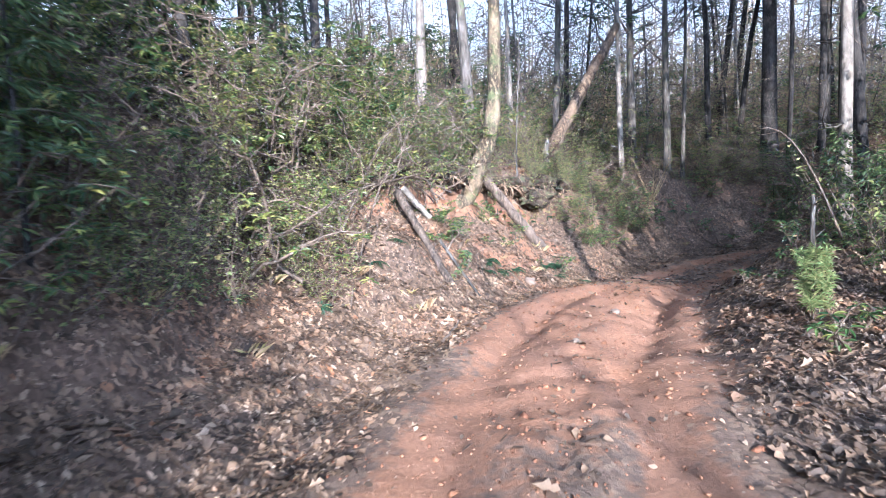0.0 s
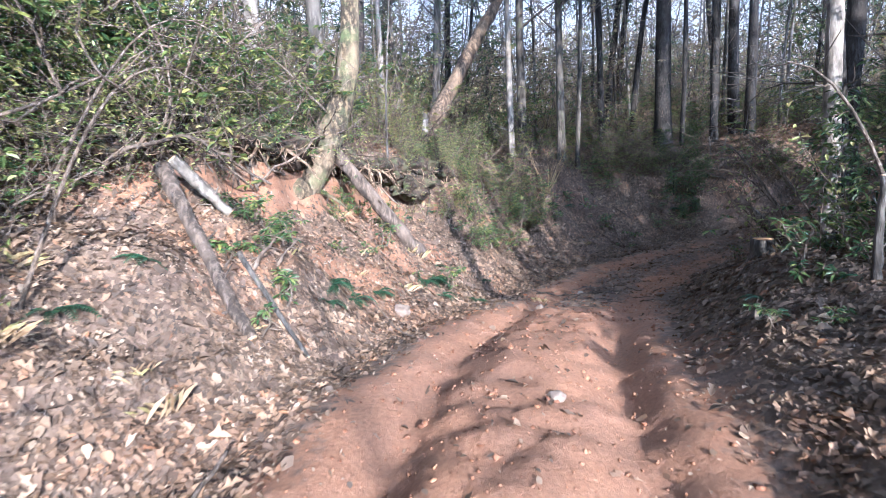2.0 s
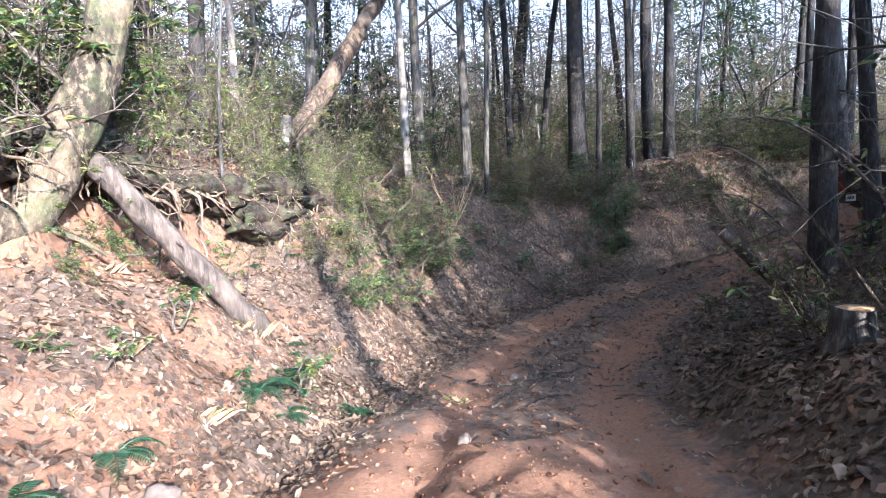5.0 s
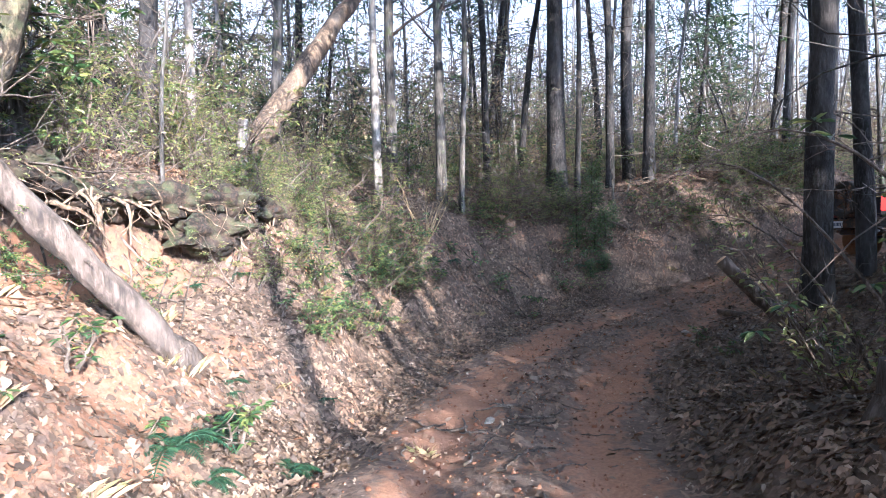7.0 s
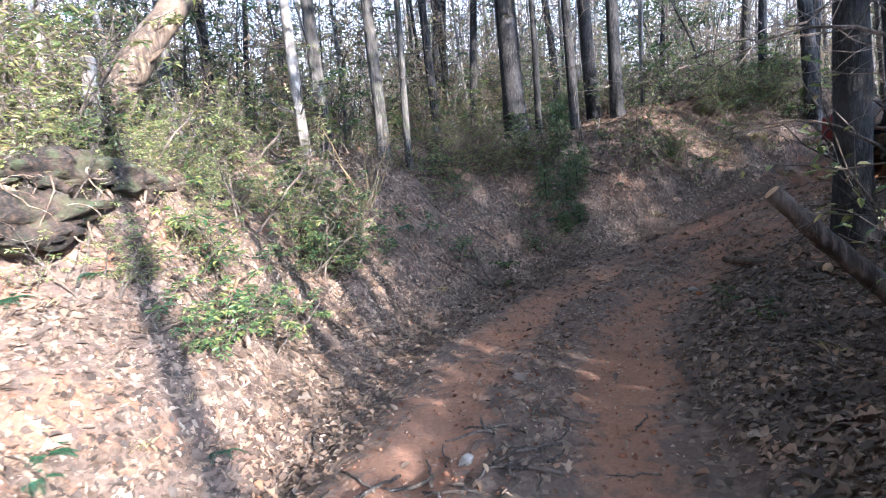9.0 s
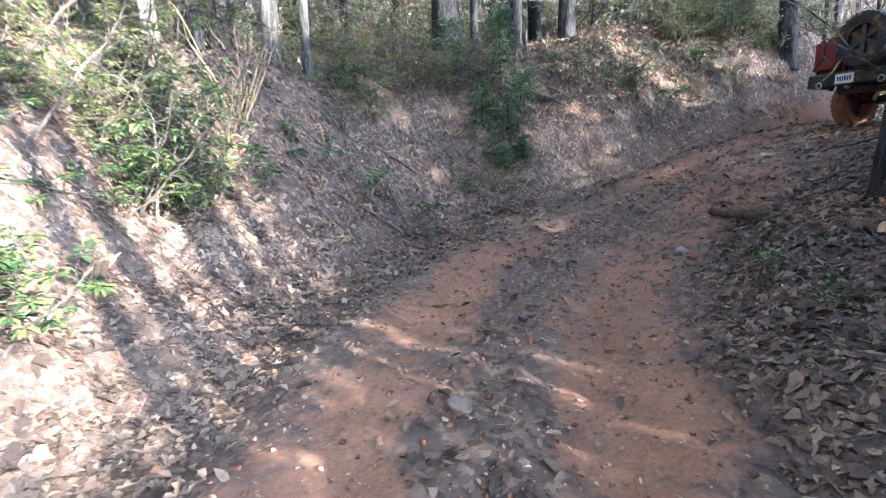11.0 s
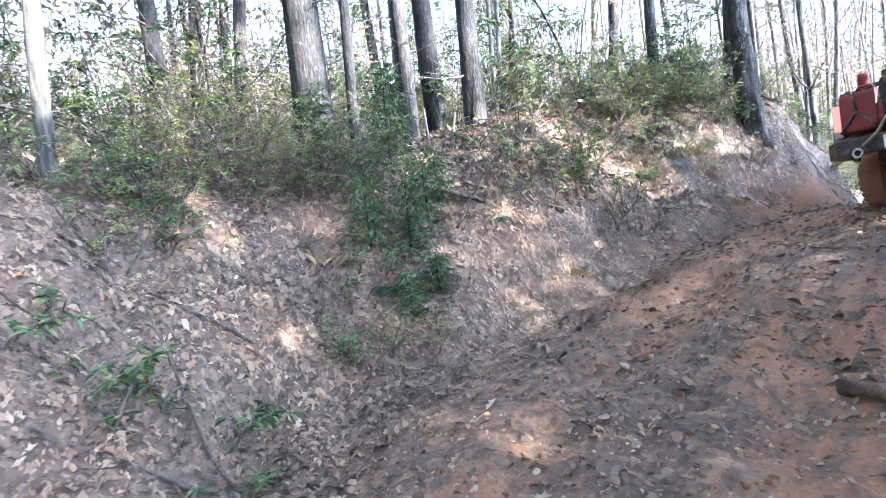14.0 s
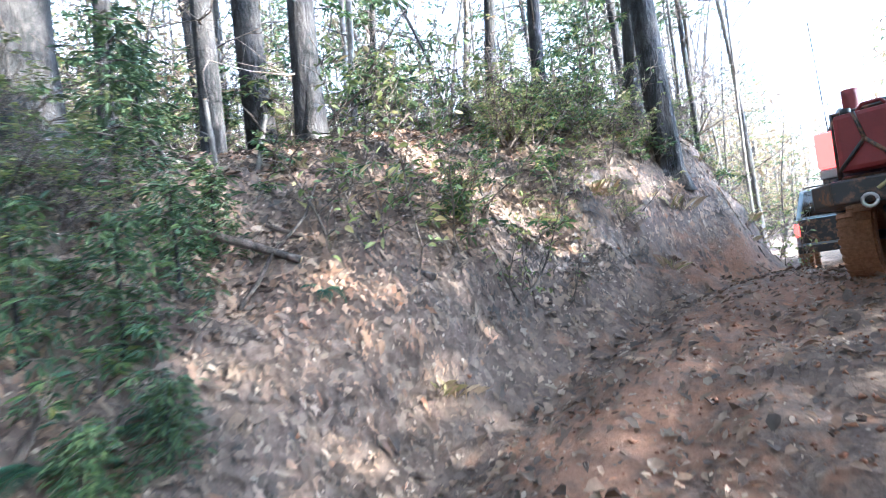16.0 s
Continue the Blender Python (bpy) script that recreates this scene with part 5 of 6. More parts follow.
# ---- dead wood, stumps, stones ----
def log_between(name, a, b, ra, rb, material, label, category="log", stubs=3, sag=0.0, split=False):
    a, b = Vector(a), Vector(b)
    t = thing(name, label, category)
    t.matrix_basis = pose(*a)
    d = b - a
    g = Geo()
    n = 14
    pts = [d * (i / n) + Vector((rnd.gauss(0, ra * 0.10), rnd.gauss(0, ra * 0.10), -sag * math.sin(math.pi * i / n))) for i in range(n + 1)]
    rad = [(ra + (rb - ra) * i / n) * rnd.uniform(0.92, 1.08) for i in range(n + 1)]
    g.tube(pts, rad, 12)
    part("trunk", g, material, t)
    for _ in range(stubs):
        i = rnd.randint(2, n - 2)
        s = Geo()
        out = d.normalized().cross(Vector((rnd.gauss(0, 1), rnd.gauss(0, 1), rnd.gauss(0, 1)))).normalized()
        s.tube(wander(pts[i], out + d.normalized() * 0.5, rnd.uniform(0.12, 0.35) + ra, 3, 0.1), [ra * 0.24, ra * 0.2, ra * 0.16, ra * 0.08], 5)
        part("branch_stub", s, material, t)
    for end, r, way in ((pts[0], rad[0], -1), (pts[-1], rad[-1], 1)):
        c = Geo()
        dd = d.normalized() * way
        c.tube([end - dd * 0.01, end + dd * 0.006], [r * 0.9, r * 0.84], 12)
        part("cut_end", c, WOOD_CUT, t, "pale broken wood")
    return t


def stick(name, x, y, length, radius, turn, label, material=WOOD_OLD, lift=0.0):
    ob = thing(name, label, "stick", "sticks on the ground")
    a = radians(turn)
    d = Vector((math.cos(a), math.sin(a), 0))
    pts = []
    for i in range(7):
        q = Vector((x, y, 0)) + d * length * (i / 6 - 0.5) + Vector((rnd.gauss(0, 0.012), rnd.gauss(0, 0.012), 0))
        pts.append(Vector((q.x, q.y, G(q.x, q.y) + radius * 0.8 + 0.012 + lift * i / 6)))
    o = Vector((x, y, G(x, y)))
    ob.matrix_basis = Matrix.Translation(o)
    g = Geo()
    g.tube([p - o for p in pts], [radius * (1 - 0.4 * i / 6) for i in range(7)], 6)
    part("stem", g, material, ob)
    if length > 0.6:
        b = Geo()
        b.tube(wander(pts[3] - o, d + Vector((-d.y, d.x, 0.15)) * rnd.choice((-0.8, 0.8)), length * 0.3, 4, 0.12), [radius * 0.5, radius * 0.4, radius * 0.3, radius * 0.22, radius * 0.12], 5)
        part("side_twig", b, material, ob)
    return ob


def stone_mesh(name, size, seed, flat=0.65, fine=3):
    bm = bmesh.new()
    bmesh.ops.create_icosphere(bm, subdivisions=fine, radius=1)
    for v in bm.verts:
        n = noise.noise(v.co * 1.3 + Vector((seed * 7.1, 0, 0))) * 0.35 + noise.noise(v.co * 3.1 + Vector((0, seed * 3.3, 0))) * 0.13
        v.co *= 1 + n
        v.co = Vector((v.co.x * size, v.co.y * size * 0.8, v.co.z * size * flat))
    for f in bm.faces:
        f.smooth = True
    me = bpy.data.meshes.new(name)
    bm.to_mesh(me)
    bm.free()
    return me


def stone(x, y, size, material, label, name="stone", seed=1, up=0.3):
    ob = part(name, stone_mesh(name, size, seed), material, at=pose(x, y, G(x, y) + size * up * 0.65, rnd.uniform(-10, 10), rnd.uniform(-10, 10), rnd.uniform(0, 360)))
    return tagged(ob, label, "stone", "stones by the track")


log_between("fallen_log", (1.1, 15.15, 2.35), (2.85, 15.6, G(2.85, 15.6) + 0.05), 0.13, 0.15, WOOD_OLD, "weathered barkless log leaning down the clay bank")
log_between("leaning_tree", (3.5, 19.9, G(3.5, 19.9) - 0.1), (7.6, 23.3, 8.6), 0.26, 0.17, WOOD_TAN, "broken tan dead tree leaning over the bank", "tree", 4)
log_between("snapped_trunk", (3.75, 19.8, G(3.75, 19.8) - 0.1), (3.9, 19.9, G(3.75, 19.8) + 1.3), 0.12, 0.09, BARK_PALE, "pale snapped trunk beside a leaning tree", "tree", 1)
log_between("cut_log", (9.25, 13.95, 1.15), (10.35, 13.15, G(10.35, 13.15) + 0.04), 0.085, 0.11, WOOD_OLD, "cut log propped up in the roadside brush", stubs=2)
log_between("ground_log", (13.15, 16.85, G(13.15, 16.85) + 0.05), (12.0, 14.7, G(12.0, 14.7) + 0.08), 0.055, 0.085, WOOD_TAN, "pale peeled log lying on dead leaves", stubs=1)
log_between("dead_tree", (0.1, 9.75, G(0.1, 9.75) + 0.03), (-0.95, 11.2, 1.9), 0.065, 0.09, WOOD_OLD, "thin dead trunk lying up the bank", stubs=3)
log_between("dead_tree", (-0.3, 11.5, G(-0.3, 11.5) + 0.05), (-0.85, 11.25, 2.0), 0.06, 0.075, BARK_PALE, "pale mottled dead trunk lying up the bank", stubs=4)
log_between("dead_branch", (0.62, 9.9, G(0.62, 9.9) + 0.02), (-0.1, 10.7, G(-0.1, 10.7) + 0.12), 0.022, 0.035, BARK_GREY, "bare grey dead branch lying up the bank", "branch", stubs=3)
log_between("dead_tree", (14.9, 20.9, G(14.9, 20.9) + 0.06), (13.3, 23.2, G(13.3, 23.2) + 0.1), 0.03, 0.06, WOOD_OLD, "thin grey dead trunk lying down the bank", stubs=3)


def stump(x, y, radius, height, label):
    t = thing("stump", label, "stump", m=pose(x, y, G(x, y) - 0.05))
    g = Geo()
    g.tube([(0, 0, -0.1), (0, 0, 0.05), (0.01, 0, 0.18), (0.0, 0.01, height * 0.7), (0, 0, height)], [radius * 1.7, radius * 1.35, radius * 1.08, radius, radius * 0.97], 14)
    for v in g.v:
        v.x *= 1 + 0.12 * math.sin(math.atan2(v.y, v.x) * 4)
    part("bole", g, BARK_GREY, t)
    c = Geo()
    c.tube([(0, 0, height - 0.01), (0, 0, height + 0.008)], [radius * 0.88, radius * 0.86], 14)
    part("cut_face", c, WOOD_CUT, t, "pale sawn wood")
    return t


stump(7.15, 11.0, 0.16, 0.40, "low sawn stump in the roadside leaves")
log_between("broken_snag", (5.55, 8.05, G(5.55, 8.05) - 0.1), (5.5, 8.0, G(5.55, 8.05) + 0.95), 0.045, 0.025, BARK_GREY, "broken grey stub of a small trunk", "snag", 4)
for k, (x, y, size, mat, label) in enumerate([(1.9, 12.2, 0.16, STONE, "brown field stone at the foot of the bank"), (11.75, 16.55, 0.10, STONE_PALE, "pale quartz stone beside the track"),
                                              (7.6, 15.9, 0.09, STONE, "grey stone in the middle of the track"), (4.3, 12.6, 0.08, STONE, "grey stone in the middle of the track"),
                                              (2.6, 8.2, 0.08, STONE, "small stone in churned clay"), (6.2, 14.9, 0.07, STONE_PALE, "pale flat stone among sticks"),
                                              (1.6, 6.6, 0.06, STONE, "small stone in the ruts"), (11.55, 16.3, 0.06, CLOD, "red clay clod beside a pale stone")]):
    stone(x, y, size, mat, label, seed=k + 1)
for k in range(110):
    x, y = rnd.uniform(0, 9), rnd.uniform(4, 16)
    arc, side, _ = along([x], [y])
    if abs(side[0]) < 1.9:
        stone(x, y, rnd.uniform(0.015, 0.04), CLOD, "crumbled red clay clod on the track", "clay_clod", 10 + k)
for k in range(34):
    x, y = rnd.gauss(6.3, 0.8), rnd.gauss(14.6, 0.8)
    stick("stick", x, y, rnd.uniform(0.2, 0.6), rnd.uniform(0.008, 0.02), rnd.uniform(0, 180), "broken grey stick in the middle of the track")
for k in range(60):
    x, y = rnd.uniform(-3, 17), rnd.uniform(7, 24)
    arc, side, _ = along([x], [y])
    if 1.6 < abs(side[0]) < 5.5:
        stick("fallen_stick", x, y, rnd.uniform(0.5, 1.8), rnd.uniform(0.008, 0.024), rnd.uniform(0, 180), "dead grey stick lying in the leaves", lift=rnd.uniform(0, 0.25))


def root_mass(x, y, z, label):
    """Roots hanging out of the undercut bank."""
    t = thing("roots", label, "roots", m=pose(x, y, z))
    for _ in range(9):
        g = Geo()
        p = wander((rnd.uniform(-0.8, 0.8), rnd.uniform(-0.3, 0.3), rnd.uniform(0.0, 0.5)), (rnd.uniform(0.1, 0.8), -0.5, -0.7), rnd.uniform(0.4, 0.9), 7, 0.2, -0.08)
        r = rnd.uniform(0.008, 0.024)
        g.tube(p, [r * (1 - 0.8 * i / 7) for i in range(8)], 6)
        part("root", g, TWIG, t)
    return t


root_mass(1.6, 16.4, G(1.6, 16.4) + 0.2, "exposed roots under the overhanging bank")


def bent_tree():
    """A mossy tree rooted sideways in the bank, leaning up out of it."""
    t = thing("bent_tree", "mossy bent tree growing out of the clay bank", "tree", "forest trees", pose(0.62, 14.9, 1.66))
    line = dense_line(np.array([(-1.55, -0.15, -0.05), (-1.15, -0.42, -0.06), (-0.7, -0.45, -0.18), (-0.3, -0.25, -0.16), (0.0, 0.0, 0.05), (0.2, 0.05, 0.42), (0.44, 0.1, 0.95), (0.66, 0.15, 1.5),
                                (0.85, 0.2, 2.3), (0.95, 0.3, 3.5), (1.0, 0.4, 6.0), (1.0, 0.5, 9.5)]), 0.08)
    pts = [Vector(p) for p in line]
    n = len(pts)
    g = Geo()
    g.tube(pts, [(0.10 + 0.11 * math.exp(-((i - 22) / 9.0) ** 2) + 0.06 * min(1, i / 16)) * (1 - 0.6 * max(0, i - 24) / n) * rnd.uniform(0.93, 1.07) for i in range(n)], 12)
    part("trunk", g, BARK_MOSS, t)
    for way, r in (((-0.9, -0.75, -0.2), 0.11), ((-0.7, -0.9, -0.4), 0.08), ((0.5, -0.5, -0.5), 0.06), ((-1, -0.1, 0.25), 0.09), ((-0.8, -0.2, 0.0), 0.08), ((0.7, 0.3, -0.5), 0.06), ((-0.3, 0.2, -1.0), 0.13), ((0.1, 0.3, -1.0), 0.12), ((-0.6, 0.1, -0.8), 0.10)):
        g = Geo()
        g.tube(wander((0.0, -0.03, -0.02), way, rnd.uniform(0.6, 1.2), 8, 0.18, -0.03), [r * (1 - 0.75 * i / 8) for i in range(9)], 7)
        part("root", g, BARK_MOSS, t)
    c = Geo()
    for k in range(16):
        i = int(n * rnd.uniform(0.45, 0.98))
        a = rnd.uniform(0, 6.283)
        limb(c, pts[i], (math.cos(a), math.sin(a), rnd.uniform(0.1, 0.7)), rnd.uniform(0.8, 2.2), 0.03, 2, 3)
    part("crown", c, TWIG, t, "bare winter branches")
    return t


bent_tree()


def by_road(arc, side):
    """A place in the plan, given along and beside the road."""
    i = int(np.argmin(np.abs(ARC - arc)))
    return LINE[i, 0] - TANG[i, 1] * side, LINE[i, 1] + TANG[i, 0] * side, math.degrees(math.atan2(TANG[i, 1], TANG[i, 0]))


def overhang(arc, side, size, drop, roots, label):
    """A mat of soil and roots that juts out over the washed-out face of the bank."""
    x, y, turn = by_road(arc, side)
    back = by_road(arc, side + 0.55)
    z = G(back[0], back[1]) - drop
    t = thing("bank_overhang", label, "overhang", "overhanging sods", pose(x, y, z, rnd.uniform(-8, 8), rnd.uniform(-8, 8), turn))
    me = stone_mesh("sod", size, rnd.randint(1, 90), 0.6, 4)
    for v in me.vertices:
        q = Vector((v.co.x, v.co.y, v.co.z * 1.6)) / size + Vector((arc * 3, 0, 0))
        k = 0.9 + 0.42 * noise.noise(q * 2.1) + 0.26 * noise.noise(q * 5.0) + 0.16 * noise.noise(q * 11.0)
        v.co = Vector((v.co.x * 1.5 * k, v.co.y * k, v.co.z * k))
    part("sod", me, SOD, t)
    for _ in range(roots):
        g = Geo()
        p0 = (rnd.uniform(-1.0, 1.0) * size, -rnd.uniform(0.2, 0.85) * size, rnd.uniform(-0.15, 0.2) * size)
        p = wander(p0, (rnd.gauss(0, 0.9), rnd.uniform(-0.6, 0.1), -rnd.uniform(0.1, 0.9)), rnd.uniform(0.3, 0.95), 8, 0.3, -0.06)
        r = rnd.choice((0.006, 0.009, 0.013, 0.02, 0.034))
        g.tube(p, [r * (1 - 0.75 * i / 8) for i in range(9)], 6)
        part("root", g, ROOT, t)
    return t


for k in range(17):
    a = 9.6 + k * 0.52
    overhang(a, 5.12 + rnd.uniform(-0.16, 0.16), rnd.uniform(0.36, 0.56), rnd.uniform(0.28, 0.46), 16 if 11 < a < 16 else 5, "mossy sod with hanging roots over the red bank")

# sparse green growth on the upper bank and the nose
for x, y, z in ((12.5, 23.4, 0.6), (13.4, 22.3, 0.5), (11.4, 24.1, 0.6), (13.75, 21.95, 0.42), (12.9, 22.4, 0.38)):
    put(gnarled[1], x, y, x * 131, z)
for x, y, k, z in ((18.2, 19.4, 3, 0.36), (18.9, 19.1, 3, 0.42), (19.4, 18.75, 1, 0.4), (18.5, 19.9, 3, 0.5), (13.6, 21.6, 1, 0.36), (14.0, 21.8, 3, 0.4), (12.4, 22.5, 3, 0.3)):
    put(shrubs[k], x, y, x * 131, z)
for x, y, z in ((13.3, 21.15, 1.1), (13.5, 21.0, 0.9), (13.1, 21.3, 1.0), (10.1, 21.35, 0.9), (9.9, 21.15, 1.1), (7.9, 20.6, 1.2), (7.85, 21.1, 1.3), (12.7, 21.8, 0.9), (12.5, 21.4, 0.8)):
    put(small, x, y, x * 131, z, 0.02)
for x, y, dx, dy, h in ((15.2, 22.1, -0.15, -0.1, 0.7), (15.5, 21.9, 0.25, 0.05, 0.65), (14.9, 22.3, -0.3, 0.1, 0.5)):
    log_between("pale_snag", (x, y, G(x, y) - 0.05), (x + dx, y + dy, G(x, y) + h), 0.03, 0.018, BARK_PALE, "pale broken snag at the foot of dark trunks", "snag", 1)
log_between("dead_branch", (15.75, 20.15, G(15.75, 20.15) + 0.03), (15.0, 21.35, G(15.0, 21.35) + 0.12), 0.03, 0.02, WOOD_OLD, "grey dead branch lying down the leafy bank", "branch", stubs=2)

# ---- vehicles ----
def slab(outline, x0, x1):
    """A side outline in (y, z), drawn across from x0 to x1."""
    g = Geo()
    n = len(outline)
    g.v = [Vector((x0, y, z)) for y, z in outline] + [Vector((x1, y, z)) for y, z in outline]
    bm = bmesh.new()
    vs = [bm.verts.new(v) for v in g.v]
    bm.faces.new(vs[:n])
    bm.faces.new(list(reversed(vs[n:])))
    for i in range(n):
        j = (i + 1) % n
        bm.faces.new((vs[i], vs[n + i], vs[n + j], vs[j]))
    bmesh.ops.recalc_face_normals(bm, faces=bm.faces)
    me = bpy.data.meshes.new("slab")
    bm.to_mesh(me)
    bm.free()
    return me


def arch(cy, cz, r, n=9, start=180, end=0):
    return [(cy + r * math.cos(radians(start + (end - start) * i / n)), cz + r * math.sin(radians(start + (end - start) * i / n))) for i in range(n + 1)]


def loft(lower, upper):
    """A cabin: four corners below, four above."""
    g = Geo()
    g.v = [Vector(p) for p in (*lower, *upper)]
    g.f = [(3, 2, 1, 0), (4, 5, 6, 7)] + [(i, (i + 1) % 4, 4 + (i + 1) % 4, 4 + i) for i in range(4)]
    return g


def panel(corners, out=0.006, shrink=0.9, thick=0.012):
    """A pane a little proud of the face with these corners."""
    c = [Vector(p) for p in corners]
    mid = sum(c, Vector()) / 4
    n = (c[1] - c[0]).cross(c[3] - c[0]).normalized()
    c = [mid + (p - mid) * shrink for p in c]
    g = Geo()
    g.v = [p + n * out for p in c] + [p - n * thick for p in c]
    g.f = [(0, 1, 2, 3), (7, 6, 5, 4)] + [(i, 4 + i, 4 + (i + 1) % 4, (i + 1) % 4) for i in range(4)]
    return g


def lathe(profile, n=36):
    """Spun about the x axis: (x, radius)."""
    g = Geo()
    m = len(profile)
    for k in range(n):
        a = 2 * math.pi * k / n
        for x, r in profile:
            g.v.append(Vector((x, r * math.cos(a), r * math.sin(a))))
    for k in range(n):
        for i in range(m - 1):
            p, q = k * m + i, ((k + 1) % n) * m + i
            g.f.append((p, p + 1, q + 1, q))
    return g


def wheel(parent, x, y, z, r, w, name, rubber, face=1, spin=0.0):
    """A tyre with lugs and a six-spoke rim; face is the side of the rim that shows."""
    h = w / 2
    g = lathe([(-h * 0.82, r * 0.60), (-h, r * 0.70), (-h, r * 0.88), (-h * 0.86, r * 0.97), (-h * 0.4, r * 0.985), (h * 0.4, r * 0.985), (h * 0.86, r * 0.97), (h, r * 0.88), (h, r * 0.70), (h * 0.82, r * 0.60), (-h * 0.82, r * 0.60)])
    for k in range(30):
        a = 2 * math.pi * k / 30
        for s in (-1, 1):
            m = Matrix.Rotation(a + s * 0.05, 4, "X")
            g.box((s * h * 0.48 - h * 0.40, -0.030, r * 0.955), (s * h * 0.48 + h * 0.46, 0.030, r * 1.0), m)
            g.box((s * h * 0.99 - 0.006, -0.026, r * 0.86), (s * h * 0.99 + 0.006, 0.026, r * 0.965), m)
    base = pose(x, y, z, spin, 0, 0 if face > 0 else 180)
    t = part(name, g, rubber, parent, smooth=False, at=base)
    rim = lathe([(-h * 0.7, r * 0.62), (h * 0.80, r * 0.62), (h * 0.84, r * 0.57), (h * 0.35, r * 0.53), (h * 0.25, r * 0.2), (h * 0.3, 0.001)], 30)
    for k in range(6):
        m = Matrix.Rotation(2 * math.pi * k / 6, 4, "X")
        rim.box((h * 0.30, -r * 0.075, r * 0.10), (h * 0.66, r * 0.075, r * 0.58), m)
    rim.tube([(h * 0.3, 0, 0), (h * 0.72, 0, 0)], [r * 0.16, r * 0.13], 14)
    part("rim", rim, RIM, t, smooth=False)
    return t


def rod(parent, name, pts, r, material, label="", sides=8):
    g = Geo()
    g.tube(pts, [r] * len(pts), sides)
    return part(name, g, material, parent, label)


def block(parent, name, lo, hi, material, label="", bevel=0.012):
    g = Geo()
    g.box(lo, hi)
    return part(name, g, material, parent, label, bevel=bevel)


def ring(parent, name, centre, radius, r, material, axis="Y", label=""):
    pts = []
    for k in range(13):
        a = 2 * math.pi * k / 12
        u, v = radius * math.cos(a), radius * math.sin(a)
        pts.append(Vector(centre) + Vector((u, 0, v) if axis == "Y" else (0, u, v)))
    return rod(parent, name, pts, r, material, label, 6)


def bars(parent, x0, x1, y, z, count, height, material):
    """Marks of unreadable writing on a flat face."""
    step = (x1 - x0) / count
    for k in range(count):
        g = Geo()
        g.box((x0 + k * step, y - 0.004, z - height / 2), (x0 + (k + 0.62) * step, y, z + height / 2))
        part("mark", g, material, parent, smooth=False)


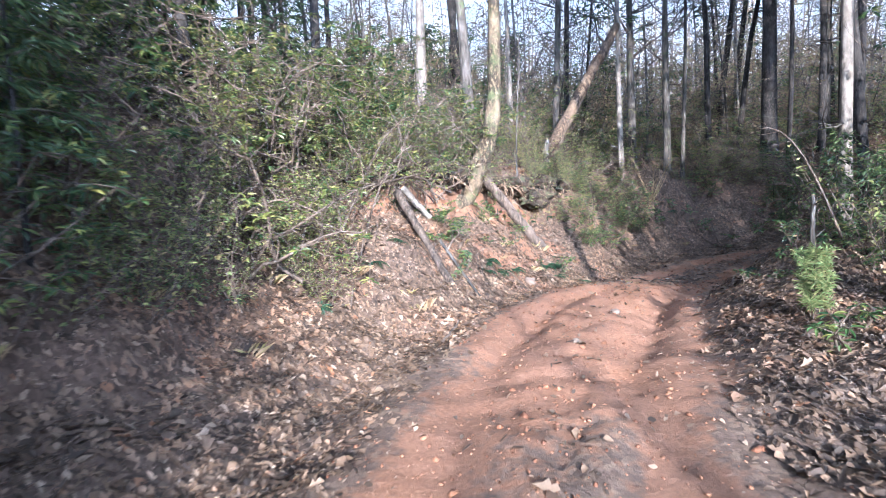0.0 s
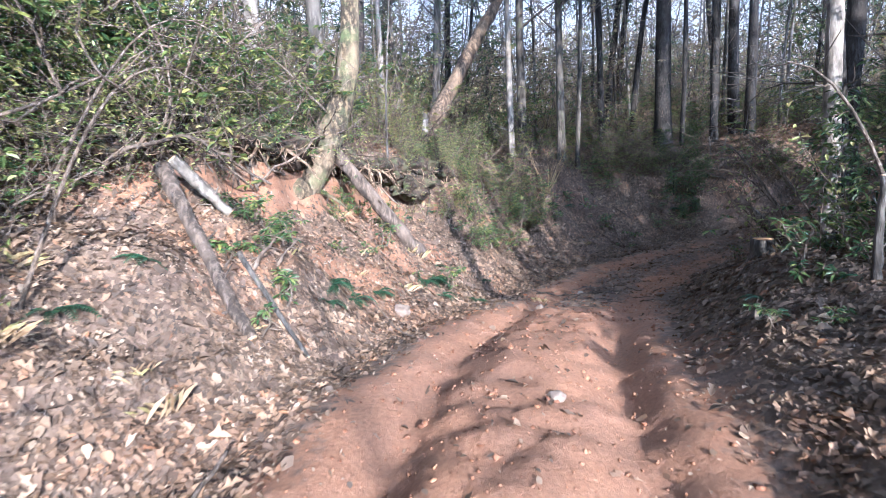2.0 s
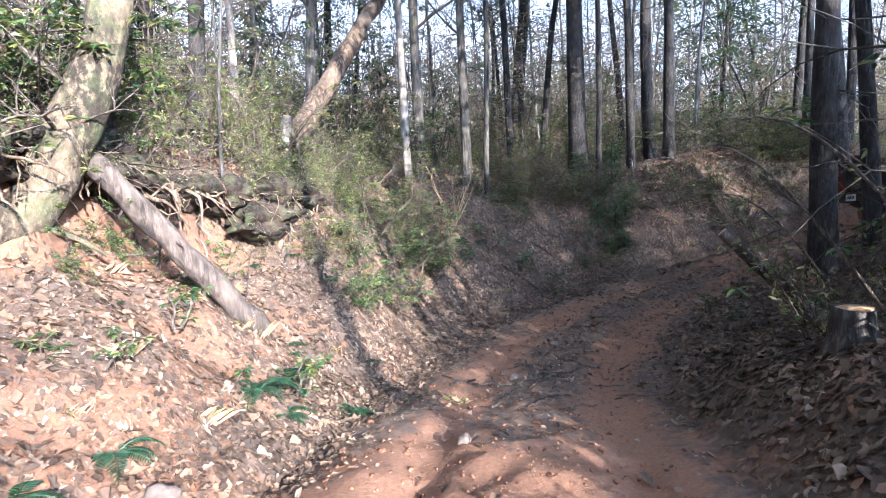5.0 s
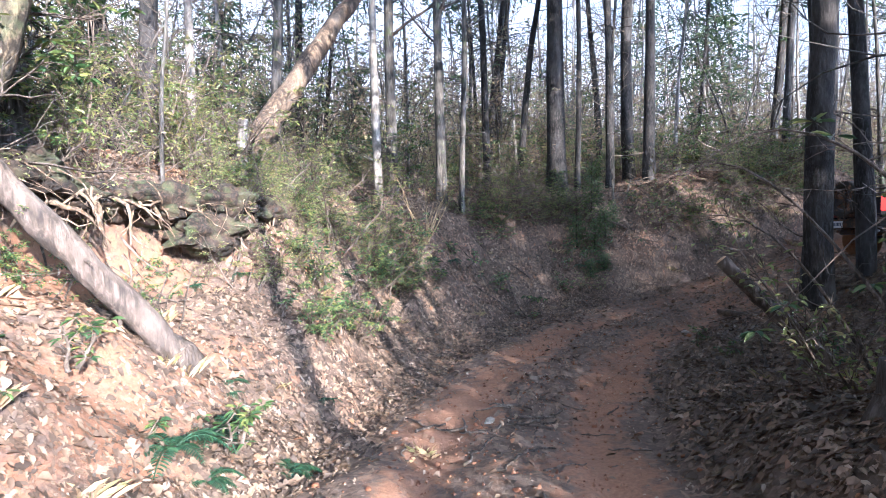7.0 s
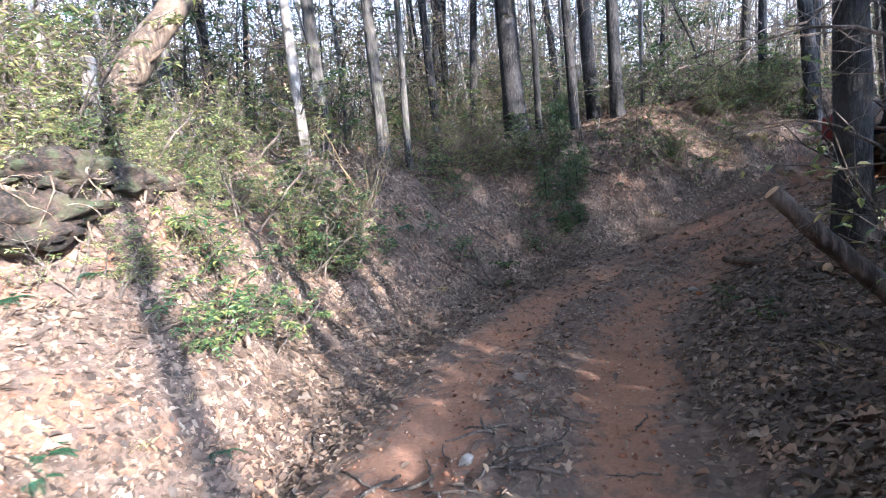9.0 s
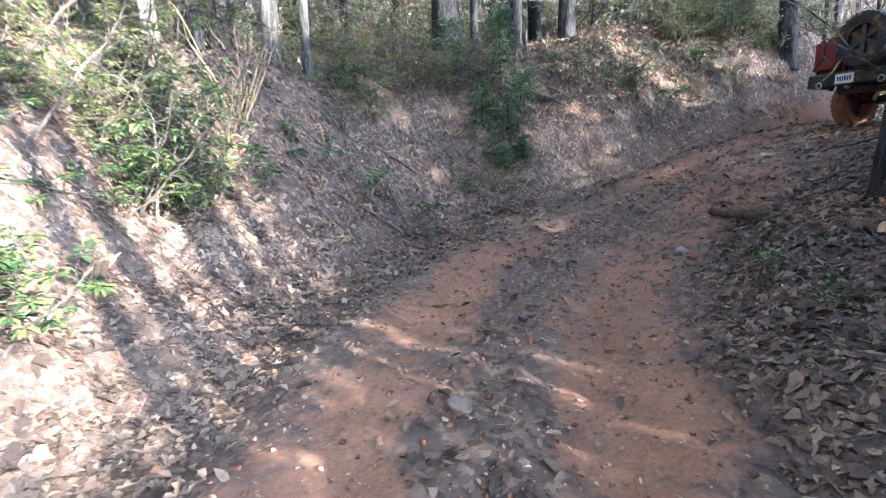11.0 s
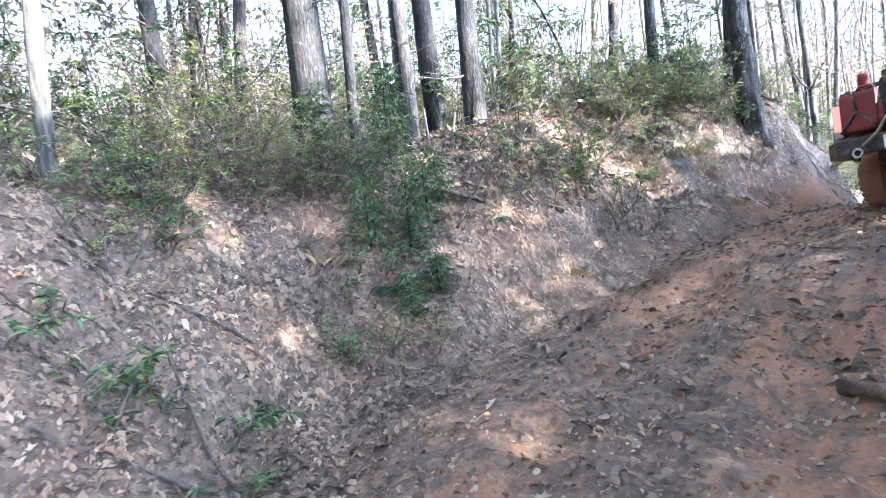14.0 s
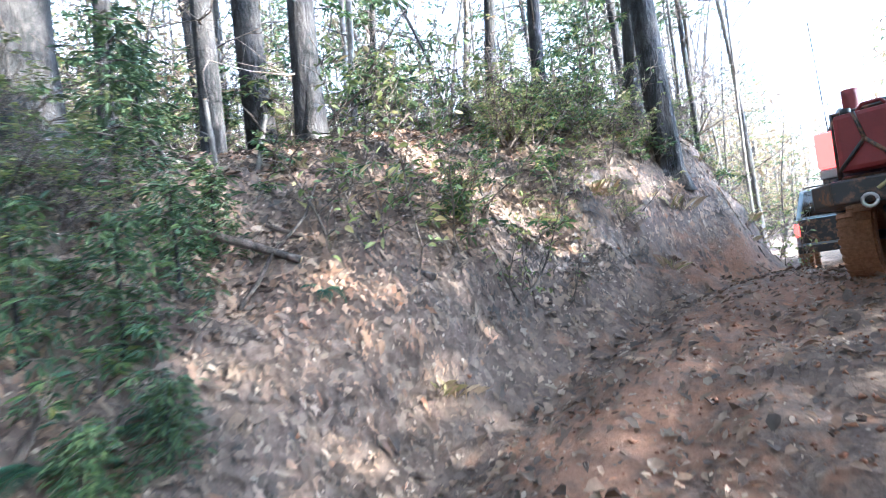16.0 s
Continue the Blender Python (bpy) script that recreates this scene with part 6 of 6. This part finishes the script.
def pickup(m):
    t = thing("pickup_truck", "muddy dark slate-blue lifted pickup carrying a spare wheel and red can", "truck", m=m)
    fa, ra, R = 1.62, -1.58, 0.43
    # body forward of the bed
    side = [(-0.62, 0.72), *arch(fa, 0.55, 0.56, 9, 162, 18), (2.50, 0.72), (2.62, 0.80), (2.62, 1.02), (2.50, 1.20), (1.45, 1.36), (1.18, 1.38), (-0.62, 1.38)]
    part("cab_body", slab(side, -0.88, 0.88), PAINT, t, bevel=0.045)
    low = [(-0.84, -0.60, 1.37), (0.84, -0.60, 1.37), (0.84, 1.28, 1.37), (-0.84, 1.28, 1.37)]
    top = [(-0.66, -0.42, 1.95), (0.66, -0.42, 1.95), (0.66, 0.55, 1.97), (-0.66, 0.55, 1.97)]
    part("cabin", loft(low, top), PAINT, t, bevel=0.05)
    part("rear_window", panel([low[0], low[1], top[1], top[0]], 0.008, 0.84), GLASS, t, "dark tinted glass")
    bars(t, -0.45, -0.1, -0.60, 1.52, 5, 0.07, PLATE)
    bars(t, 0.22, 0.5, -0.60, 1.50, 3, 0.10, PLATE)
    part("windscreen", panel([low[2], low[3], top[3], top[2]], 0.008, 0.86), GLASS, t, "dark glass")
    for s, (i, j) in ((1, (1, 2)), (-1, (3, 0))):
        a, b, c, d = Vector(low[i]), Vector(low[j]), Vector(top[j]), Vector(top[i])
        for u0, u1 in ((0.06, 0.36), (0.40, 0.86)):
            q = [a.lerp(b, u0), a.lerp(b, u1), d.lerp(c, u1), d.lerp(c, u0)]
            part("side_window", panel(q, 0.008, 0.82), GLASS, t, "dark tinted glass")
        block(t, "door_handle", (s * 0.885 - 0.012, 0.05, 1.18), (s * 0.885 + 0.018, 0.22, 1.22), BLACK, "black door handle", 0.006)
        block(t, "mirror", (s * 0.98 - 0.11, 0.92, 1.36), (s * 0.98 + 0.11, 1.02, 1.56), BLACK, "black wing mirror", 0.03)
        rod(t, "rock_slider", [(s * 0.90, -0.75, 0.60), (s * 0.96, -0.6, 0.58), (s * 0.96, 0.85, 0.58), (s * 0.90, 1.0, 0.60)], 0.035, BLACK)
        # bed side with its arch, flare
        out = [(-0.60, 0.74), (-0.60, 1.36), (-2.52, 1.36), (-2.56, 1.30), (-2.56, 0.74), *arch(ra, 0.55, 0.56, 9, 162, 18)]
        part("bed_side", slab(out, s * 0.78, s * 0.90), PAINT, t, bevel=0.02)
        for cy in (fa, ra):
            g = Geo()
            ys = arch(cy, 0.55, 0.575, 10, 170, 10)
            g.tube([(s * 0.90, y, z) for y, z in ys], [0.045] * len(ys), 6)
            part("fender_flare", g, PAINT, t)
        # tail light: red over clear
        block(t, "tail_light", (s * 0.835 - 0.075, -2.595, 1.02), (s * 0.835 + 0.075, -2.50, 1.34), REDLAMP, "lit red tail light", 0.02)
        block(t, "reverse_light", (s * 0.835 - 0.07, -2.592, 0.93), (s * 0.835 + 0.07, -2.50, 1.01), CLEAR, "white lens", 0.015)
        wheel(t, s * 0.84, fa, R, R, 0.29, "wheel", TYRE, s)
        wheel(t, s * 0.84, ra, R, R, 0.29, "wheel", TYRE, s, 20)
        ring(t, "shackle", (s * 0.52, -2.90, 0.66), 0.05, 0.014, CHROME, "Y", "steel bow shackle")
        rod(t, "leaf_spring", [(s * 0.52, -2.35, 0.62), (s * 0.52, ra, 0.48), (s * 0.52, -0.8, 0.62)], 0.035, BLACK)
        rod(t, "shock", [(s * 0.42, ra - 0.12, 0.45), (s * 0.34, ra + 0.1, 0.95)], 0.035, CHROME, "muddy shock absorber")
        rod(t, "rack_rail", [(s * 0.80, -2.45, 1.37), (s * 0.77, -2.2, 1.58), (s * 0.74, -0.85, 1.62), (s * 0.74, -0.65, 1.62)], 0.028, BLACK, "black bed rack tube")
        rod(t, "roof_rail", [(s * 0.62, -0.38, 2.04), (s * 0.62, 0.55, 2.06)], 0.022, BLACK)
    block(t, "tailgate", (-0.76, -2.56, 0.76), (0.76, -2.48, 1.34), PAINT, "", 0.02)
    block(t, "bed_floor", (-0.78, -2.48, 0.80), (0.78, -0.62, 0.86), BLACK)
    block(t, "bed_front", (-0.78, -0.68, 0.86), (0.78, -0.62, 1.34), PAINT)
    for y, z in ((-2.1, 1.60), (-1.4, 1.60), (-0.75, 1.64)):
        rod(t, "rack_bar", [(-0.76, y, z), (0.76, y, z)], 0.026, BLACK, "black bed rack tube")
    block(t, "gear_box", (-0.62, -1.25, 0.86), (0.25, -0.75, 1.42), BLACK, "dark box in the bed", 0.03)
    ext = rod(t, "extinguisher", [(-0.66, -2.3, 1.37), (-0.66, -2.3, 1.42), (-0.66, -2.3, 1.66), (-0.66, -2.3, 1.72)], 0.065, RED, "red fire extinguisher", 12)
    block(ext, "bracket", (-0.73, -2.38, 1.48), (-0.59, -2.22, 1.52), PLATE)
    # rear bumper
    bump_line = [(-0.98, -2.35), (-0.98, -2.62), (-0.78, -2.84), (0.78, -2.84), (0.98, -2.62), (0.98, -2.35)]
    g = Geo()
    n = len(bump_line)
    inner = [(x * 0.86, y + 0.16) for x, y in bump_line]
    for ring_pts, zs in ((bump_line, (0.66, 0.86)), (inner, (0.66, 0.86))):
        for z in zs:
            g.v += [Vector((x, y, z)) for x, y in ring_pts]
    for i in range(n - 1):
        g.f += [(i, i + 1, n + i + 1, n + i), (2 * n + i + 1, 2 * n + i, 3 * n + i, 3 * n + i + 1), (n + i, n + i + 1, 3 * n + i + 1, 3 * n + i), (i + 1, i, 2 * n + i, 2 * n + i + 1)]
    g.f += [(0, n, 3 * n, 2 * n), (n - 1, 3 * n - 1, 4 * n - 1, 2 * n - 1)]
    part("rear_bumper", g, BLACK, t, "black steel plate bumper", bevel=0.02)
    plate = block(t, "number_plate", (-0.26, -2.875, 0.66), (0.06, -2.86, 0.82), PLATE, "white number plate", 0.004)
    bars(plate, -0.22, 0.03, -2.876, 0.74, 6, 0.07, INK)
    rod(t, "tow_hitch", [(0.02, -2.82, 0.58), (0.02, -2.98, 0.58)], 0.04, BLACK)
    rod(t, "axle", [(-0.75, ra, 0.43), (0.75, ra, 0.43)], 0.05, BLACK, "muddy rear axle")
    part("differential", stone_mesh("differential", 0.19, 3, 0.9), BLACK, t, at=pose(0.05, ra - 0.05, 0.43))
    rod(t, "muffler", [(-0.5, -2.42, 0.60), (0.45, -2.42, 0.60)], 0.085, BLACK)
    rod(t, "exhaust_pipe", [(0.45, -2.42, 0.60), (0.62, -2.5, 0.58), (0.70, -2.7, 0.54)], 0.03, CHROME)
    block(t, "frame_rail", (-0.50, -2.5, 0.62), (-0.42, 2.3, 0.74), BLACK)
    block(t, "frame_rail", (0.42, -2.5, 0.62), (0.50, 2.3, 0.74), BLACK)
    # spare wheel on a swing arm
    rod(t, "swing_arm", [(0.85, -2.80, 0.90), (0.25, -2.80, 1.05), (0.25, -2.72, 1.28)], 0.035, BLACK)
    sp = wheel(t, 0, 0, 0, 0.42, 0.27, "spare_wheel", RUBBER, 1)
    sp.matrix_basis = pose(0.24, -2.92, 1.30, 0, 0, -90)
    # fuel can in a black frame with a strap
    can = Geo()
    can.box((-0.70, -2.86, 0.92), (-0.30, -2.66, 1.40))
    can_ob = part("fuel_can", can, RED, t, "red plastic fuel can", bevel=0.04)
    rod(can_ob, "cap", [(-0.62, -2.76, 1.39), (-0.62, -2.76, 1.45)], 0.04, BLACK)
    rod(can_ob, "grip", [(-0.55, -2.76, 1.40), (-0.50, -2.76, 1.46), (-0.38, -2.76, 1.46), (-0.34, -2.76, 1.40)], 0.016, RED)
    for p, q in (((-0.69, 0.93), (-0.50, 1.16)), ((-0.50, 1.16), (-0.31, 0.95)), ((-0.50, 1.16), (-0.55, 1.39))):
        rod(can_ob, "strap", [(p[0], -2.868, p[1]), (q[0], -2.872, q[1])], 0.016, BLACK, "black rubber strap", 6)
    fr = [(-0.73, 0.88), (-0.27, 0.88), (-0.27, 1.44), (-0.73, 1.44), (-0.73, 0.88)]
    rod(t, "can_frame", [(x, -2.70, z) for x, z in fr], 0.022, BLACK)
    rod(t, "tow_strap", [(-0.22, -2.72, 1.36), (-0.20, -2.86, 1.05), (-0.30, -2.90, 0.86), (-0.46, -2.90, 0.74)], 0.018, STRAP, "olive webbing strap", 6)
    rod(t, "brake_light", [(-0.14, -0.45, 1.93), (0.14, -0.45, 1.93)], 0.028, REDLAMP, "lit red high brake light")
    rod(t, "antenna", [(-0.86, -2.30, 1.36), (-0.87, -2.31, 1.8), (-0.88, -2.34, 2.45)], 0.005, BLACK, "thin black whip antenna", 6)
    for y in (-0.30, 0.10, 0.48):
        rod(t, "roof_bar", [(-0.66, y, 2.05), (0.66, y, 2.05)], 0.020, BLACK)
    block(t, "front_bumper", (-0.90, 2.56, 0.62), (0.90, 2.78, 0.90), BLACK, "", 0.04)
    block(t, "grille", (-0.55, 2.60, 0.92), (0.55, 2.65, 1.14), BLACK, "", 0.01)
    for s in (-1, 1):
        block(t, "headlight", (s * 0.72 - 0.13, 2.56, 0.95), (s * 0.72 + 0.13, 2.645, 1.14), CLEAR, "clear headlight lens", 0.02)
    return t


def parked(x, y, turn, base=1.6):
    """A pose on the ground, tilted with it."""
    a = radians(turn)
    f, l = Vector((-math.sin(a), math.cos(a))), Vector((-math.cos(a), -math.sin(a)))
    h = [G(x + f.x * base * i + l.x * 0.8 * j, y + f.y * base * i + l.y * 0.8 * j) for i in (-1, 1) for j in (-1, 1)]
    pitch = math.degrees(math.atan2((h[2] + h[3] - h[0] - h[1]) / 2, 2 * base))
    roll = math.degrees(math.atan2((h[1] + h[3] - h[0] - h[2]) / 2, 1.6))
    return pose(x, y, sum(h) / 4 - 0.03, 0, 0, turn) @ pose(0, 0, 0, pitch, roll, 0)


TRUCK = parked(19.3, 15.2, -113)
pickup(TRUCK)


def cargo_case(m):
    t = thing("cargo_case", "black hard case on the truck's roof rack", "case", m=m)
    g = Geo()
    g.box((-0.30, -0.36, 0), (0.30, 0.36, 0.13))
    part("base", g, BLACK, t, bevel=0.03)
    g = Geo()
    g.box((-0.30, -0.36, 0.135), (0.30, 0.36, 0.22))
    part("lid", g, BLACK, t, bevel=0.04)
    for x in (-0.15, 0.15):
        block(t, "latch", (x - 0.03, -0.375, 0.10), (x + 0.03, -0.358, 0.17), CHROME, "steel latch", 0.004)
    return t


cargo_case(TRUCK @ pose(0.27, 0.02, 2.072))


def boards(m):
    t = thing("recovery_boards", "teal plastic recovery boards stacked on a roof rack", "recovery board", m=m)
    for k in range(2):
        g = Geo()
        g.box((-0.16, -0.50, k * 0.045), (0.16, 0.50, k * 0.045 + 0.03))
        for i in range(9):
            for j in (-1, 0, 1):
                g.box((j * 0.10 - 0.03, -0.45 + i * 0.11, k * 0.045 + 0.03), (j * 0.10 + 0.03, -0.40 + i * 0.11, k * 0.045 + 0.043))
        part("board", g, TEAL, t, smooth=False)
    return t


boards(TRUCK @ pose(-0.30, 0.05, 2.072))


def wagon(m):
    """A pickup with a closed camper shell over its bed."""
    t = thing("camper_pickup", "dusty silver-blue pickup with a camper shell and dark rear", "truck", m=m)
    fa, ra, R = 1.6, -1.55, 0.38
    side = [(-2.5, 0.62), *arch(ra, 0.48, 0.48, 9, 165, 15), *arch(fa, 0.48, 0.48, 9, 165, 15), (2.5, 0.62), (2.55, 0.9), (2.4, 1.08), (1.35, 1.22), (-2.5, 1.22)]
    part("lower_body", slab(side, -0.86, 0.86), SILVER, t, bevel=0.045)
    low = [(-0.82, -0.55, 1.21), (0.82, -0.55, 1.21), (0.82, 1.25, 1.21), (-0.82, 1.25, 1.21)]
    top = [(-0.64, -0.50, 1.78), (0.64, -0.50, 1.78), (0.64, 0.50, 1.79), (-0.64, 0.50, 1.79)]
    part("cabin", loft(low, top), SILVER, t, bevel=0.05)
    sl = [(-0.82, -2.48, 1.21), (0.82, -2.48, 1.21), (0.82, -0.58, 1.21), (-0.82, -0.58, 1.21)]
    st = [(-0.68, -2.30, 1.80), (0.68, -2.30, 1.80), (0.68, -0.60, 1.82), (-0.68, -0.60, 1.82)]
    part("camper_shell", loft(sl, st), SILVER, t, bevel=0.04)
    part("rear_window", panel([sl[0], sl[1], st[1], st[0]], 0.01, 0.88), GLASS, t, "black tinted glass")
    part("windscreen", panel([low[2], low[3], top[3], top[2]], 0.008, 0.86), GLASS, t, "dark glass")
    for L, T, cuts in ((low, top, ((0.05, 0.4), (0.45, 0.85))), (sl, st, ((0.08, 0.5), (0.54, 0.94)))):
        for i, j in ((1, 2), (3, 0)):
            a, b, c, d = Vector(L[i]), Vector(L[j]), Vector(T[j]), Vector(T[i])
            for u0, u1 in cuts:
                part("side_window", panel([a.lerp(b, u0), a.lerp(b, u1), d.lerp(c, u1), d.lerp(c, u0)], 0.008, 0.78), GLASS, t, "dark glass")
    block(t, "tailgate", (-0.80, -2.53, 0.70), (0.80, -2.49, 1.19), BLACK, "dark tailgate", 0.015)
    block(t, "rear_bumper", (-0.86, -2.68, 0.50), (0.86, -2.50, 0.66), BLACK, "", 0.03)
    block(t, "front_bumper", (-0.86, 2.50, 0.50), (0.86, 2.66, 0.74), BLACK, "", 0.03)
    p = block(t, "number_plate", (-0.16, -2.70, 0.55), (0.16, -2.69, 0.66), PLATE, "white number plate", 0.003)
    bars(p, -0.12, 0.13, -2.70, 0.60, 6, 0.05, INK)
    for s in (-1, 1):
        block(t, "tail_light", (s * 0.82 - 0.045, -2.55, 0.84), (s * 0.82 + 0.045, -2.44, 1.12), REDLAMP, "red tail light", 0.015)
        block(t, "headlight", (s * 0.66 - 0.15, 2.46, 0.84), (s * 0.66 + 0.15, 2.56, 1.0), CLEAR, "clear lens", 0.02)
        block(t, "mirror", (s * 0.96 - 0.09, 0.90, 1.2), (s * 0.96 + 0.09, 0.98, 1.36), BLACK, "black mirror", 0.02)
        rod(t, "roof_rail", [(s * 0.60, -2.2, 1.86), (s * 0.60, 0.4, 1.86)], 0.02, BLACK)
        for y in (fa, ra):
            wheel(t, s * 0.78, y, R, R, 0.25, "wheel", TYRE, s)
    for y in (-2.0, -1.2, -0.4, 0.3):
        rod(t, "roof_bar", [(-0.62, y, 1.87), (0.62, y, 1.87)], 0.018, BLACK)
    return t


wagon(parked(27.2, 15.1, -100))
